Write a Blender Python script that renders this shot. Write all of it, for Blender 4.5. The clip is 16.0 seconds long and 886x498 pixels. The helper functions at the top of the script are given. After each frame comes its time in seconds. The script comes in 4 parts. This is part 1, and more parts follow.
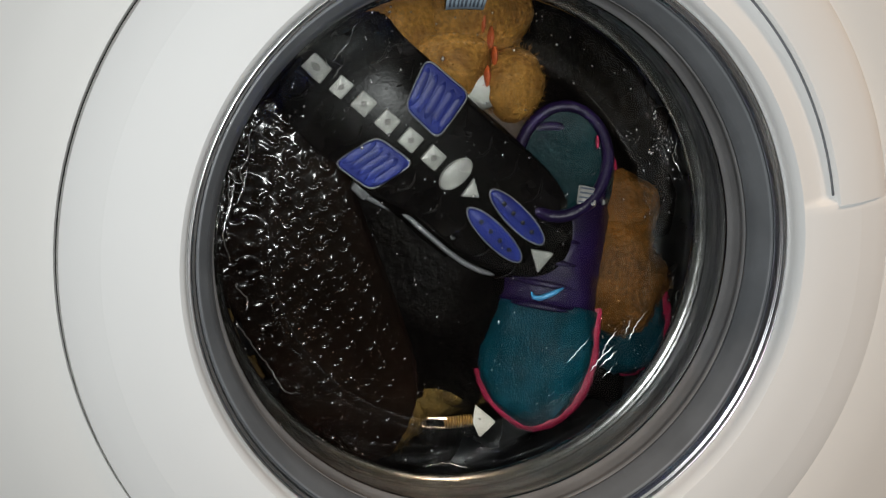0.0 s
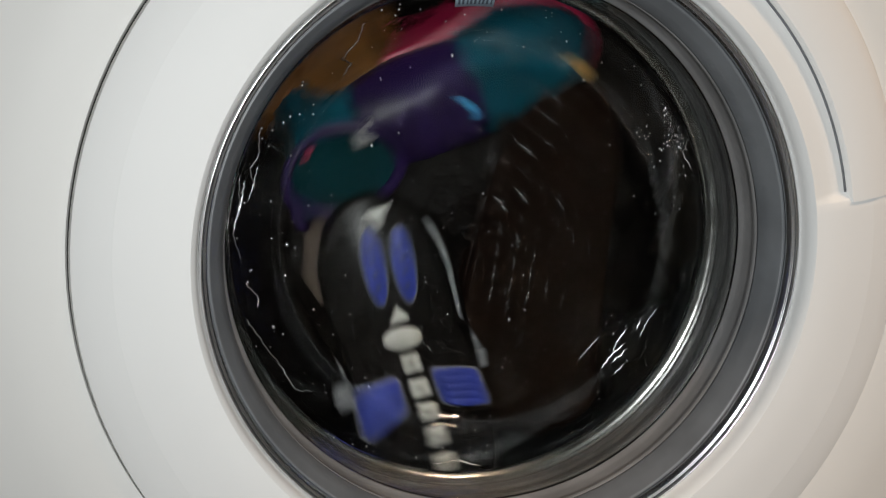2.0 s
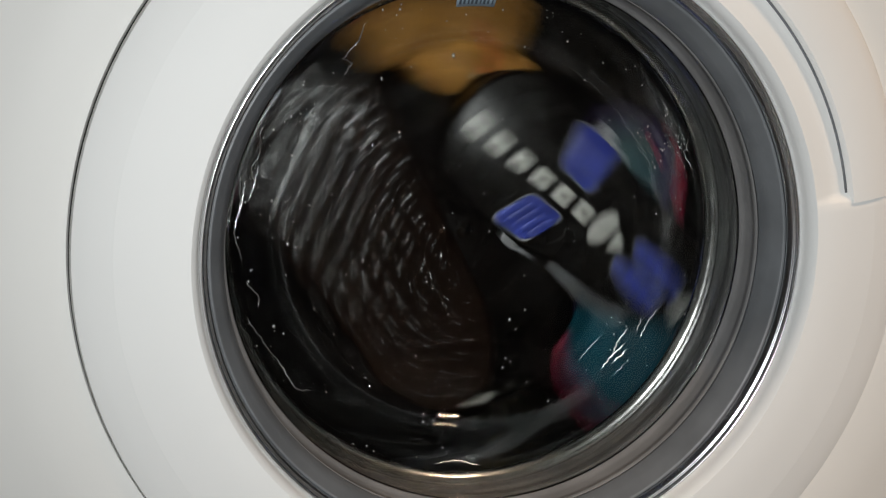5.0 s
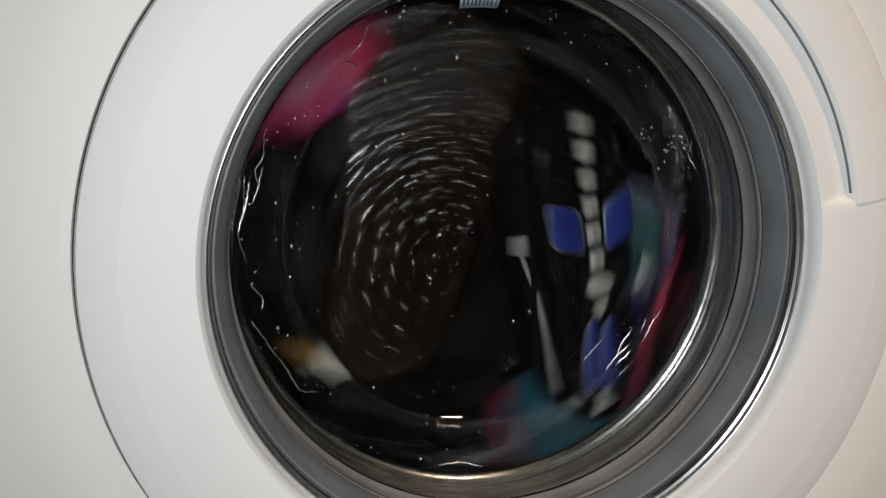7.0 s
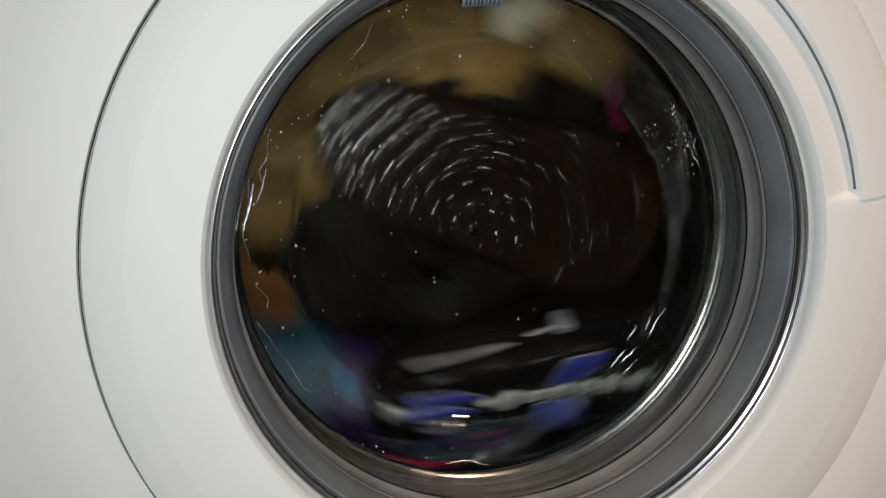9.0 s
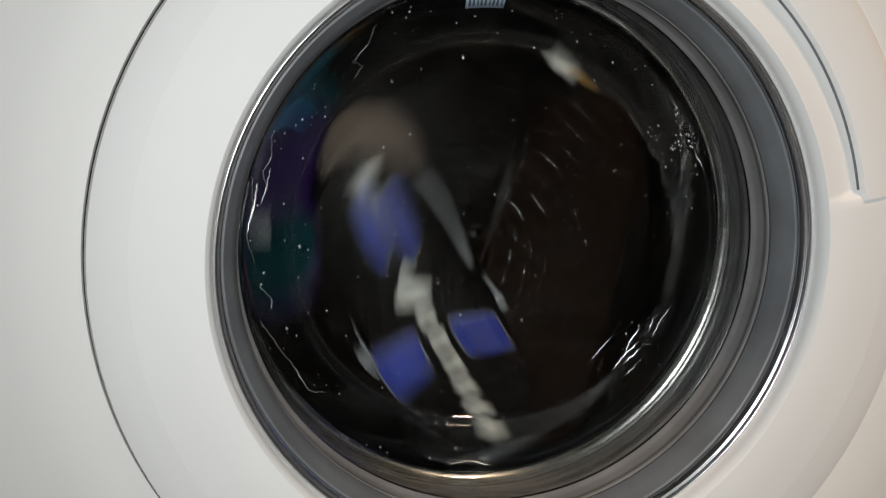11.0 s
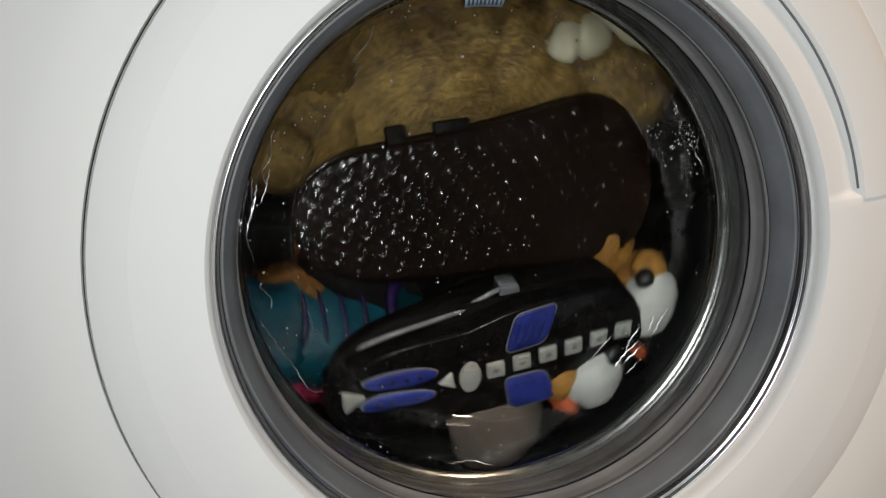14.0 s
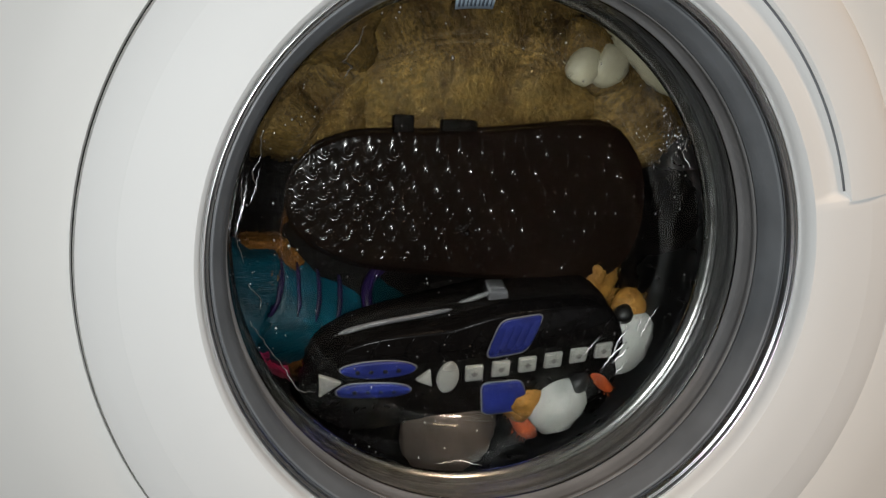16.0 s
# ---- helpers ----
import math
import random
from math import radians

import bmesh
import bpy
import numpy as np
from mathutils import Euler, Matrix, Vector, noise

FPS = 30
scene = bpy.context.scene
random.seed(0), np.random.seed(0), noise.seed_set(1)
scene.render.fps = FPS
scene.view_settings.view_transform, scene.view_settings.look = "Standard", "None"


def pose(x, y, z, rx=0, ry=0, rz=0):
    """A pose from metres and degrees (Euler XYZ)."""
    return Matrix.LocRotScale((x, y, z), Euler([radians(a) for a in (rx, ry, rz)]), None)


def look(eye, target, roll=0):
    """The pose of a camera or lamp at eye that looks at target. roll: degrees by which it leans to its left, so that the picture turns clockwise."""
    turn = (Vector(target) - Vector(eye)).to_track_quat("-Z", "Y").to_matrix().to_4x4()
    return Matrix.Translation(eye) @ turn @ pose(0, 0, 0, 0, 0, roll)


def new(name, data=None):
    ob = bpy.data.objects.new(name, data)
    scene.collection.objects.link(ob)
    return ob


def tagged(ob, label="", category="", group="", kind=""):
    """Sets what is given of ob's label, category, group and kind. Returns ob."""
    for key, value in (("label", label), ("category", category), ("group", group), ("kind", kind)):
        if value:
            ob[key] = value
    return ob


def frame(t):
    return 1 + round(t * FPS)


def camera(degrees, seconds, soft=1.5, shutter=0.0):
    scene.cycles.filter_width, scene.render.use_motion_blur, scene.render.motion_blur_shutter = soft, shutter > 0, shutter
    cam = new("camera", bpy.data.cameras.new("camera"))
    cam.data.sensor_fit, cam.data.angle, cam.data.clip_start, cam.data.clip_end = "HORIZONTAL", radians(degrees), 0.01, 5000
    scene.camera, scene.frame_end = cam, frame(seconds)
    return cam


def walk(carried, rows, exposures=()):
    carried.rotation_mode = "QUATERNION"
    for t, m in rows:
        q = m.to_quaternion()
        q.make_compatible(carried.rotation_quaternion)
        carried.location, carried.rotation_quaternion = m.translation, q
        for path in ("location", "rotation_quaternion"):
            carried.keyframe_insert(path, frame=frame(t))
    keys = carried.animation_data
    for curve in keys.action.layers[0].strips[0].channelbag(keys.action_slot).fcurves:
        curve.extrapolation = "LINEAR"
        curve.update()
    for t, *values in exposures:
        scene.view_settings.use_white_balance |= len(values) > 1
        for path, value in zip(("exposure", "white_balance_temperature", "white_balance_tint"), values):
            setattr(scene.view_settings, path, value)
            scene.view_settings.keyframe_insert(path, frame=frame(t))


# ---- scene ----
cam = camera(54.0, 16.0, 1.15, 0.9)

# The eye stands before the door, a little to one side of it and above its middle.
HZ = 0.45                                   # height of the door's middle over the floor


def view(x, y, z, yaw, pitch, roll):
    return pose(x, y, z + HZ, 90, 0, yaw) @ pose(0, 0, 0, pitch, 0, 0) @ pose(0, 0, 0, 0, 0, roll)


walk(cam, [(t, view(*row)) for t, *row in (
    (0.0, -0.1517, -0.4521, 0.0935, -13.53, -9.73, 0.00),
    (0.5, -0.1516, -0.4516, 0.0934, -13.35, -9.90, -0.17),
    (1.0, -0.1517, -0.4521, 0.0935, -13.27, -9.99, -0.21),
    (1.5, -0.1517, -0.4522, 0.0935, -13.20, -9.96, -0.20),
    (2.0, -0.1517, -0.4520, 0.0935, -12.86, -9.89, -0.28),
    (2.5, -0.1516, -0.4519, 0.0935, -12.75, -9.81, -0.33),
    (3.0, -0.1517, -0.4522, 0.0935, -12.77, -9.73, -0.21),
    (3.5, -0.1518, -0.4524, 0.0936, -12.93, -9.85, -0.21),
    (4.0, -0.1517, -0.4521, 0.0935, -12.90, -9.90, -0.14),
    (6.5, -0.1517, -0.4521, 0.0935, -12.63, -9.88, -0.31),
    (7.0, -0.1517, -0.4522, 0.0935, -12.56, -9.80, -0.32),
    (7.5, -0.1519, -0.4528, 0.0936, -12.49, -9.75, -0.31),
    (8.0, -0.1518, -0.4527, 0.0936, -12.52, -9.73, -0.38),
    (8.5, -0.1518, -0.4525, 0.0936, -12.17, -9.75, -0.70),
    (9.0, -0.1519, -0.4528, 0.0936, -12.28, -9.87, -0.74),
    (11.5, -0.1521, -0.4537, 0.0938, -12.03, -9.81, -0.81),
    (12.0, -0.1520, -0.4534, 0.0937, -12.16, -9.95, -0.77),
    (12.5, -0.1519, -0.4531, 0.0937, -12.13, -10.00, -0.79),
    (13.0, -0.1519, -0.4531, 0.0937, -12.01, -9.83, -0.89),
    (13.5, -0.1520, -0.4534, 0.0937, -12.05, -9.83, -0.89),
    (14.0, -0.1520, -0.4535, 0.0938, -12.06, -9.86, -0.94),
    (14.5, -0.1520, -0.4532, 0.0937, -12.05, -9.93, -0.92),
    (15.0, -0.1521, -0.4538, 0.0938, -12.02, -9.90, -0.91),
    (15.5, -0.1524, -0.4551, 0.0940, -12.61, -9.72, -0.77),
    (16.0, -0.1524, -0.4549, 0.0940, -12.78, -9.82, -0.57),
)])

# ---- light ----
world = bpy.data.worlds.new("world")
scene.world = world
world.use_nodes = True
world.node_tree.nodes["Background"].inputs[0].default_value = (1.0, 0.85, 0.7, 1)
world.node_tree.nodes["Background"].inputs[1].default_value = 0.05


def lamp(name, kind, at, target, power, colour, size):
    data = bpy.data.lights.new(name, kind)
    data.energy, data.color = power, colour
    if kind == "AREA":
        data.shape, data.size = "DISK", size
    ob = new(name, data)
    ob.matrix_world = look(at, target)
    return ob


lamp("torch", "AREA", (-0.130, -0.46, HZ + 0.088), (0.02, 0.0, HZ), 2.08, (0.955, 0.985, 0.99), 0.010)
spot = lamp("ceiling_spot_bulb", "SPOT", (0.85, -1.10, 2.26), (0.42, 0.0, HZ + 0.06), 105.0, (1.0, 0.72, 0.50), 0.05)
spot.data.spot_size, spot.data.spot_blend, spot.data.shadow_soft_size = radians(32), 1.0, 0.12
scene.view_settings.exposure = 0.0


# ---- materials ----
def shader(name, colour, rough=0.5, metal=0.0, spec=0.5, vary=0.0, vary_scale=30.0, colour2=None, bump=0.0, bump_scale=200.0,
           bump_dist=0.001, coat=0.0, rough_vary=0.0, sheen=0.0, stretch=(1, 1, 1), mottle=0.0):
    """A principled surface with broad variation of colour, fine relief and uneven gloss."""
    m = bpy.data.materials.new(name)
    m.use_nodes = True
    nt = m.node_tree
    b = nt.nodes["Principled BSDF"]
    b.inputs["Base Color"].default_value = (*colour, 1)
    b.inputs["Roughness"].default_value = rough
    b.inputs["Metallic"].default_value = metal
    b.inputs["Specular IOR Level"].default_value = spec
    b.inputs["Coat Weight"].default_value = coat
    b.inputs["Coat Roughness"].default_value = 0.08
    b.inputs["Sheen Weight"].default_value = sheen
    tc = nt.nodes.new("ShaderNodeTexCoord")
    mp = nt.nodes.new("ShaderNodeMapping")
    mp.inputs["Scale"].default_value = stretch
    nt.links.new(tc.outputs["Object"], mp.inputs[0])

    def noise_tex(scale, detail=4):
        n = nt.nodes.new("ShaderNodeTexNoise")
        n.inputs["Scale"].default_value, n.inputs["Detail"].default_value = scale, detail
        nt.links.new(mp.outputs[0], n.inputs["Vector"])
        return n

    if vary or colour2:
        n = noise_tex(vary_scale)
        ramp = nt.nodes.new("ShaderNodeValToRGB")
        c2 = colour2 or tuple(c * (1 - vary) for c in colour)
        ramp.color_ramp.elements[0].position, ramp.color_ramp.elements[1].position = 0.32, 0.68
        ramp.color_ramp.elements[0].color, ramp.color_ramp.elements[1].color = (*c2, 1), (*colour, 1)
        nt.links.new(n.outputs[0], ramp.inputs[0])
        source = ramp.outputs[0]
        if mottle:
            fine = noise_tex(vary_scale * 6, 2)
            fine.inputs["Distortion"].default_value = 1.2
            mr2 = nt.nodes.new("ShaderNodeMapRange")
            mr2.inputs["From Min"].default_value, mr2.inputs["From Max"].default_value = 0.35, 0.65
            mr2.inputs["To Min"].default_value, mr2.inputs["To Max"].default_value = 1 - mottle, 1.0
            nt.links.new(fine.outputs[0], mr2.inputs[0])
            mul = nt.nodes.new("ShaderNodeMix")
            mul.data_type, mul.blend_type = "RGBA", "MULTIPLY"
            mul.inputs["Factor"].default_value = 1.0
            nt.links.new(source, mul.inputs["A"])
            nt.links.new(mr2.outputs[0], mul.inputs["B"])
            source = mul.outputs["Result"]
        nt.links.new(source, b.inputs["Base Color"])
    if rough_vary:
        n = noise_tex(vary_scale * 1.7)
        mr = nt.nodes.new("ShaderNodeMapRange")
        mr.inputs["To Min"].default_value, mr.inputs["To Max"].default_value = max(0.02, rough - rough_vary), rough + rough_vary
        nt.links.new(n.outputs[0], mr.inputs[0])
        nt.links.new(mr.outputs[0], b.inputs["Roughness"])
    if bump:
        n = noise_tex(bump_scale, 3)
        bp = nt.nodes.new("ShaderNodeBump")
        bp.inputs["Strength"].default_value, bp.inputs["Distance"].default_value = bump, bump_dist
        nt.links.new(n.outputs[0], bp.inputs["Height"])
        nt.links.new(bp.outputs[0], b.inputs["Normal"])
    return m


def glass_shader(name, rough=0.0, bump=0.10, bump_scale=55.0, ior=1.48):
    """Clear, slightly wavy wet glass."""
    m = bpy.data.materials.new(name)
    m.use_nodes = True
    nt = m.node_tree
    nt.nodes.clear()
    out = nt.nodes.new("ShaderNodeOutputMaterial")
    gl = nt.nodes.new("ShaderNodeBsdfGlass")
    gl.inputs["Color"].default_value = (0.80, 0.81, 0.80, 1)
    gl.inputs["Roughness"].default_value = rough
    gl.inputs["IOR"].default_value = ior
    if bump:
        tc = nt.nodes.new("ShaderNodeTexCoord")
        n = nt.nodes.new("ShaderNodeTexNoise")
        n.inputs["Scale"].default_value, n.inputs["Detail"].default_value = bump_scale, 3
        nt.links.new(tc.outputs["Object"], n.inputs["Vector"])
        bp = nt.nodes.new("ShaderNodeBump")
        bp.inputs["Strength"].default_value, bp.inputs["Distance"].default_value = bump, 0.003
        nt.links.new(n.outputs[0], bp.inputs["Height"])
        nt.links.new(bp.outputs[0], gl.inputs["Normal"])
    nt.links.new(gl.outputs[0], out.inputs[0])
    return m


M = {
    "enamel": shader("white_enamel", (0.80, 0.79, 0.76), 0.55, spec=0.35, vary=0.04, vary_scale=6, rough_vary=0.06, bump=0.03, bump_scale=500),
    "door_white": shader("white_plastic", (0.80, 0.80, 0.785), 0.58, spec=0.3, vary=0.03, vary_scale=9, rough_vary=0.05, bump=0.02, bump_scale=700),
    "gap": shader("dark_gap", (0.03, 0.028, 0.027), 0.7, vary=0.3, vary_scale=60),
    "joint": shader("grey_strip", (0.16, 0.165, 0.175), 0.6, vary=0.2, vary_scale=60),
    "chrome": shader("chrome_trim", (0.90, 0.91, 0.92), 0.23, metal=1.0, vary=0.1, vary_scale=40, rough_vary=0.05),
    "retainer": shader("blue_grey_plastic", (0.165, 0.174, 0.184), 0.36, vary=0.25, vary_scale=30, rough_vary=0.1, bump=0.1, bump_scale=90),
    "trim_black": shader("black_trim", (0.02, 0.02, 0.022), 0.25, vary=0.3, vary_scale=50),
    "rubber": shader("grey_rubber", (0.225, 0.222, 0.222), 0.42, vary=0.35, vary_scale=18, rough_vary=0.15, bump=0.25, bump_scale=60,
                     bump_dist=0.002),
    # The same grey turned darker, for the inner fold and the feet.
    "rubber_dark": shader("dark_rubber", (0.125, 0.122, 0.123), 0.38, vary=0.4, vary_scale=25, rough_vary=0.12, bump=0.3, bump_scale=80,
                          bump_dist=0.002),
    "glass": glass_shader("bowl_glass"),
    "band": shader("steel_band", (0.85, 0.85, 0.84), 0.15, metal=1.0, vary=0.2, vary_scale=60, rough_vary=0.08, bump=0.05, bump_scale=40, bump_dist=0.002),
    # Bright metal for water drops and for the glints shaped as beads and tubes.
    "bead": shader("water_glint", (0.78, 0.78, 0.78), 0.27, metal=1.0, vary=0.1, vary_scale=80),
    "brown_tread": shader("wet_brown_tread", (0.0085, 0.0044, 0.0028), 0.15, spec=0.28, vary=0.45, vary_scale=35, rough_vary=0.04, bump=0.06, bump_scale=220),
    "steel": shader("drum_steel", (0.42, 0.42, 0.42), 0.3, metal=1.0, vary=0.2, vary_scale=30, rough_vary=0.1),
    "black_sole": shader("wet_black_rubber", (0.006, 0.0052, 0.005), 0.26, spec=0.14, vary=0.4, vary_scale=60, rough_vary=0.06, bump=0.14, bump_scale=420),
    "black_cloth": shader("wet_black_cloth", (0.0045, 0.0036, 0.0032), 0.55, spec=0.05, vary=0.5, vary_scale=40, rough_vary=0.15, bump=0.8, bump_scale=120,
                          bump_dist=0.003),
    "brown_sole": shader("wet_brown_rubber", (0.0080, 0.0040, 0.0027), 0.15, spec=0.4, vary=0.45, vary_scale=35, rough_vary=0.05, bump=0.12, bump_scale=150),
    "blue": shader("blue_rubber", (0.020, 0.033, 0.22), 0.42, spec=0.35, vary=0.35, vary_scale=60, rough_vary=0.1, bump=0.4, bump_scale=300),
    "silver": shader("pale_grey_rubber", (0.34, 0.335, 0.31), 0.4, vary=0.25, vary_scale=90, rough_vary=0.1, bump=0.2, bump_scale=400),
    "silver_dark": shader("grey_recess", (0.16, 0.155, 0.14), 0.5, vary=0.3, vary_scale=90),
    "stripe": shader("silver_piping", (0.22, 0.22, 0.23), 0.3, vary=0.3, vary_scale=70, bump=0.3, bump_scale=400),
    "teal": shader("wet_teal_mesh", (0.002, 0.055, 0.082), 0.30, spec=0.35, vary=0.5, vary_scale=45, rough_vary=0.1, bump=0.7, bump_scale=420, stretch=(1, 2.2, 1)),
    "purple": shader("wet_purple_cloth", (0.015, 0.006, 0.046), 0.4, spec=0.35, vary=0.5, vary_scale=40, rough_vary=0.1, bump=0.6, bump_scale=260),
    # The lining's teal is darkened to hold the shade inside the opening.
    "lining": shader("wet_teal_lining_shaded", (0.001, 0.022, 0.027), 0.45, spec=0.12, vary=0.4, vary_scale=40, bump=0.6, bump_scale=240),
    "gold_cloth": shader("wet_golden_cord", (0.34, 0.18, 0.035), 0.5, vary=0.5, vary_scale=70, bump=0.5, bump_scale=300),
    "pink": shader("pink_rubber", (0.34, 0.013, 0.055), 0.38, vary=0.35, vary_scale=50, rough_vary=0.1, bump=0.3, bump_scale=200),
    "pink_cloth": shader("wet_pink_cloth", (0.33, 0.010, 0.055), 0.5, vary=0.7, vary_scale=26, colour2=(0.07, 0.008, 0.06), bump=0.7, bump_scale=90,
                         bump_dist=0.003),
    "sky": shader("light_blue_print", (0.05, 0.30, 0.55), 0.4, vary=0.2, vary_scale=80),
    "tan_fur": shader("wet_tan_fur", (0.46, 0.225, 0.045), 0.6, spec=0.2, vary=0.6, vary_scale=55, colour2=(0.23, 0.10, 0.02), mottle=0.5, bump=1.0, bump_scale=240,
                      bump_dist=0.002),
    "khaki_fur": shader("wet_khaki_fur", (0.25, 0.155, 0.040), 0.6, spec=0.2, vary=0.6, vary_scale=45, colour2=(0.09, 0.048, 0.012), mottle=0.65, bump=1.0,
                        bump_scale=260, bump_dist=0.002),
    "brown_fur": shader("wet_brown_fur", (0.22, 0.088, 0.014), 0.6, spec=0.2, vary=0.6, vary_scale=45, colour2=(0.08, 0.030, 0.006), mottle=0.6, bump=1.0, bump_scale=240,
                        bump_dist=0.002),
    "white_fur": shader("wet_white_plush", (0.48, 0.48, 0.45), 0.5, vary=0.35, vary_scale=40, bump=0.5, bump_scale=300),
    "cream": shader("wet_cream_plush", (0.42, 0.38, 0.26), 0.5, vary=0.4, vary_scale=35, bump=0.5, bump_scale=250),
    "taupe": shader("wet_taupe_cloth", (0.105, 0.08, 0.065), 0.7, spec=0.15, vary=0.4, vary_scale=30, rough_vary=0.1, bump=0.6, bump_scale=180),
    "orange": shader("orange_thread", (0.55, 0.095, 0.02), 0.5, vary=0.4, vary_scale=90),
    "black_felt": shader("black_felt", (0.01, 0.01, 0.01), 0.4, vary=0.3, vary_scale=80),
    "tag": shader("white_label", (0.62, 0.60, 0.55), 0.5, vary=0.15, vary_scale=60),
    "label_blue": shader("pale_blue_label", (0.30, 0.38, 0.46), 0.35, vary=0.2, vary_scale=60),
    "ink": shader("grey_ink", (0.08, 0.10, 0.13), 0.5, vary=0.2, vary_scale=60),
    "wall": shader("beige_wall_paint", (0.62, 0.56, 0.50), 0.8, vary=0.08, vary_scale=3, bump=0.1, bump_scale=80),
    "floor_tile": shader("brown_floor_tile", (0.14, 0.11, 0.09), 0.35, vary=0.2, vary_scale=5, rough_vary=0.1),
    "ceiling": shader("grey_ceiling_paint", (0.35, 0.33, 0.31), 0.85, vary=0.05, vary_scale=3, bump=0.1, bump_scale=60),
    "opal": shader("opal_glass", (0.8, 0.78, 0.72), 0.3),
}
glow = M["opal"].node_tree.nodes["Principled BSDF"]
glow.inputs["Emission Color"].default_value = (1.0, 0.75, 0.5, 1)
glow.inputs["Emission Strength"].default_value = 1.2


# ---- building helpers ----
def part(name, bm, material, parent=None, label="", smooth=True):
    """Links a bmesh as one mesh object under a thing or a part."""
    mesh = bpy.data.meshes.new(name)
    bmesh.ops.recalc_face_normals(bm, faces=bm.faces)
    bm.to_mesh(mesh)
    bm.free()
    for mat in material if isinstance(material, (list, tuple)) else [material]:
        mesh.materials.append(M[mat])
    for p in mesh.polygons:
        p.use_smooth = smooth
    ob = new(name, mesh)
    ob.parent = parent
    if label:
        ob["label"] = label
    return ob


def sharp(ob, degrees=38):
    ob.data.set_sharp_from_angle(angle=radians(degrees))
    return ob


def lathe(profile, segs=128, closed=True, start=0.0, stop=360.0):
    """A body turned round the door's axis, from (radius, depth) pairs; depth runs into the machine."""
    bm = bmesh.new()
    full = stop - start >= 360
    rings = []
    for i in range(segs if full else segs + 1):
        a = radians(start + (stop - start) * i / segs)
        rings.append([bm.verts.new((r * math.cos(a), d, r * math.sin(a))) for r, d in profile])
    n = len(profile)
    for i in range(len(rings) if full else len(rings) - 1):
        one, two = rings[i], rings[(i + 1) % len(rings)]
        for k in range(n if closed else n - 1):
            bm.faces.new((one[k], one[(k + 1) % n], two[(k + 1) % n], two[k]))
    if not full and closed:
        bm.faces.new(rings[0])
        bm.faces.new(rings[-1])
    return bm


def slab(bm, points, z0, z1, edge=0.0015, dome=0.0):
    """A plate with the outline given, from z0 up to z1, its upper rim rounded off and its middle raised by dome."""
    cx = sum(p[0] for p in points) / len(points)
    cy = sum(p[1] for p in points) / len(points)
    loops = []
    for z, cut in ((z0, 0), (z1 - edge, 0), (z1 - edge * 0.3, edge * 0.3), (z1, edge)):
        ring = []
        for x, y in points:
            d = max(1e-6, math.hypot(x - cx, y - cy))
            k = max(0.0, 1 - cut / d)
            ring.append(bm.verts.new((cx + (x - cx) * k, cy + (y - cy) * k, z)))
        loops.append(ring)
    n = len(points)
    for a, b in zip(loops, loops[1:]):
        for i in range(n):
            bm.faces.new((a[i], a[(i + 1) % n], b[(i + 1) % n], b[i]))
    bm.faces.new(loops[0][::-1])
    top = bm.verts.new((cx, cy, z1 + dome))
    for i in range(n):
        bm.faces.new((loops[-1][i], loops[-1][(i + 1) % n], top))
    return bm


def rounded(points, r=0.003, steps=4):
    """The outline with its corners rounded."""
    out = []
    n = len(points)
    for i in range(n):
        p, q, s = Vector(points[i - 1]), Vector(points[i]), Vector(points[(i + 1) % n])
        a, b = (p - q), (s - q)
        k = min(r, a.length * 0.45, b.length * 0.45)
        a, b = q + a.normalized() * k, q + b.normalized() * k
        for j in range(steps + 1):
            t = j / steps
            out.append(tuple(a * (1 - t) ** 2 + q * 2 * t * (1 - t) + b * t ** 2))
    return out


def oval(cx, cy, rx, ry, turn=0.0, n=28, power=2.0):
    out = []
    c, s = math.cos(radians(turn)), math.sin(radians(turn))
    for i in range(n):
        a = 2 * math.pi * i / n
        x = rx * math.copysign(abs(math.cos(a)) ** (2 / power), math.cos(a))
        y = ry * math.copysign(abs(math.sin(a)) ** (2 / power), math.sin(a))
        out.append((cx + x * c - y * s, cy + x * s + y * c))
    return out


def tube(bm, points, radius, sides=8, flat=1.0):
    """A round cord along the points; flat presses it."""
    rings = []
    pts = [Vector(p) for p in points]
    for i, p in enumerate(pts):
        d = (pts[min(i + 1, len(pts) - 1)] - pts[max(i - 1, 0)]).normalized()
        side = d.cross(Vector((0, 0, 1)))
        side = side.normalized() if side.length > 1e-4 else Vector((1, 0, 0))
        up = side.cross(d)
        ease = min(1.0, 0.35 + min(i, len(pts) - 1 - i) * 0.5)
        rings.append([bm.verts.new(p + (side * math.cos(2 * math.pi * k / sides) + up * math.sin(2 * math.pi * k / sides) * flat) * radius * ease)
                      for k in range(sides)])
    for a, b in zip(rings, rings[1:]):
        for k in range(sides):
            bm.faces.new((a[k], a[(k + 1) % sides], b[(k + 1) % sides], b[k]))
    bm.faces.new(rings[0])
    bm.faces.new(rings[-1][::-1])
    return bm


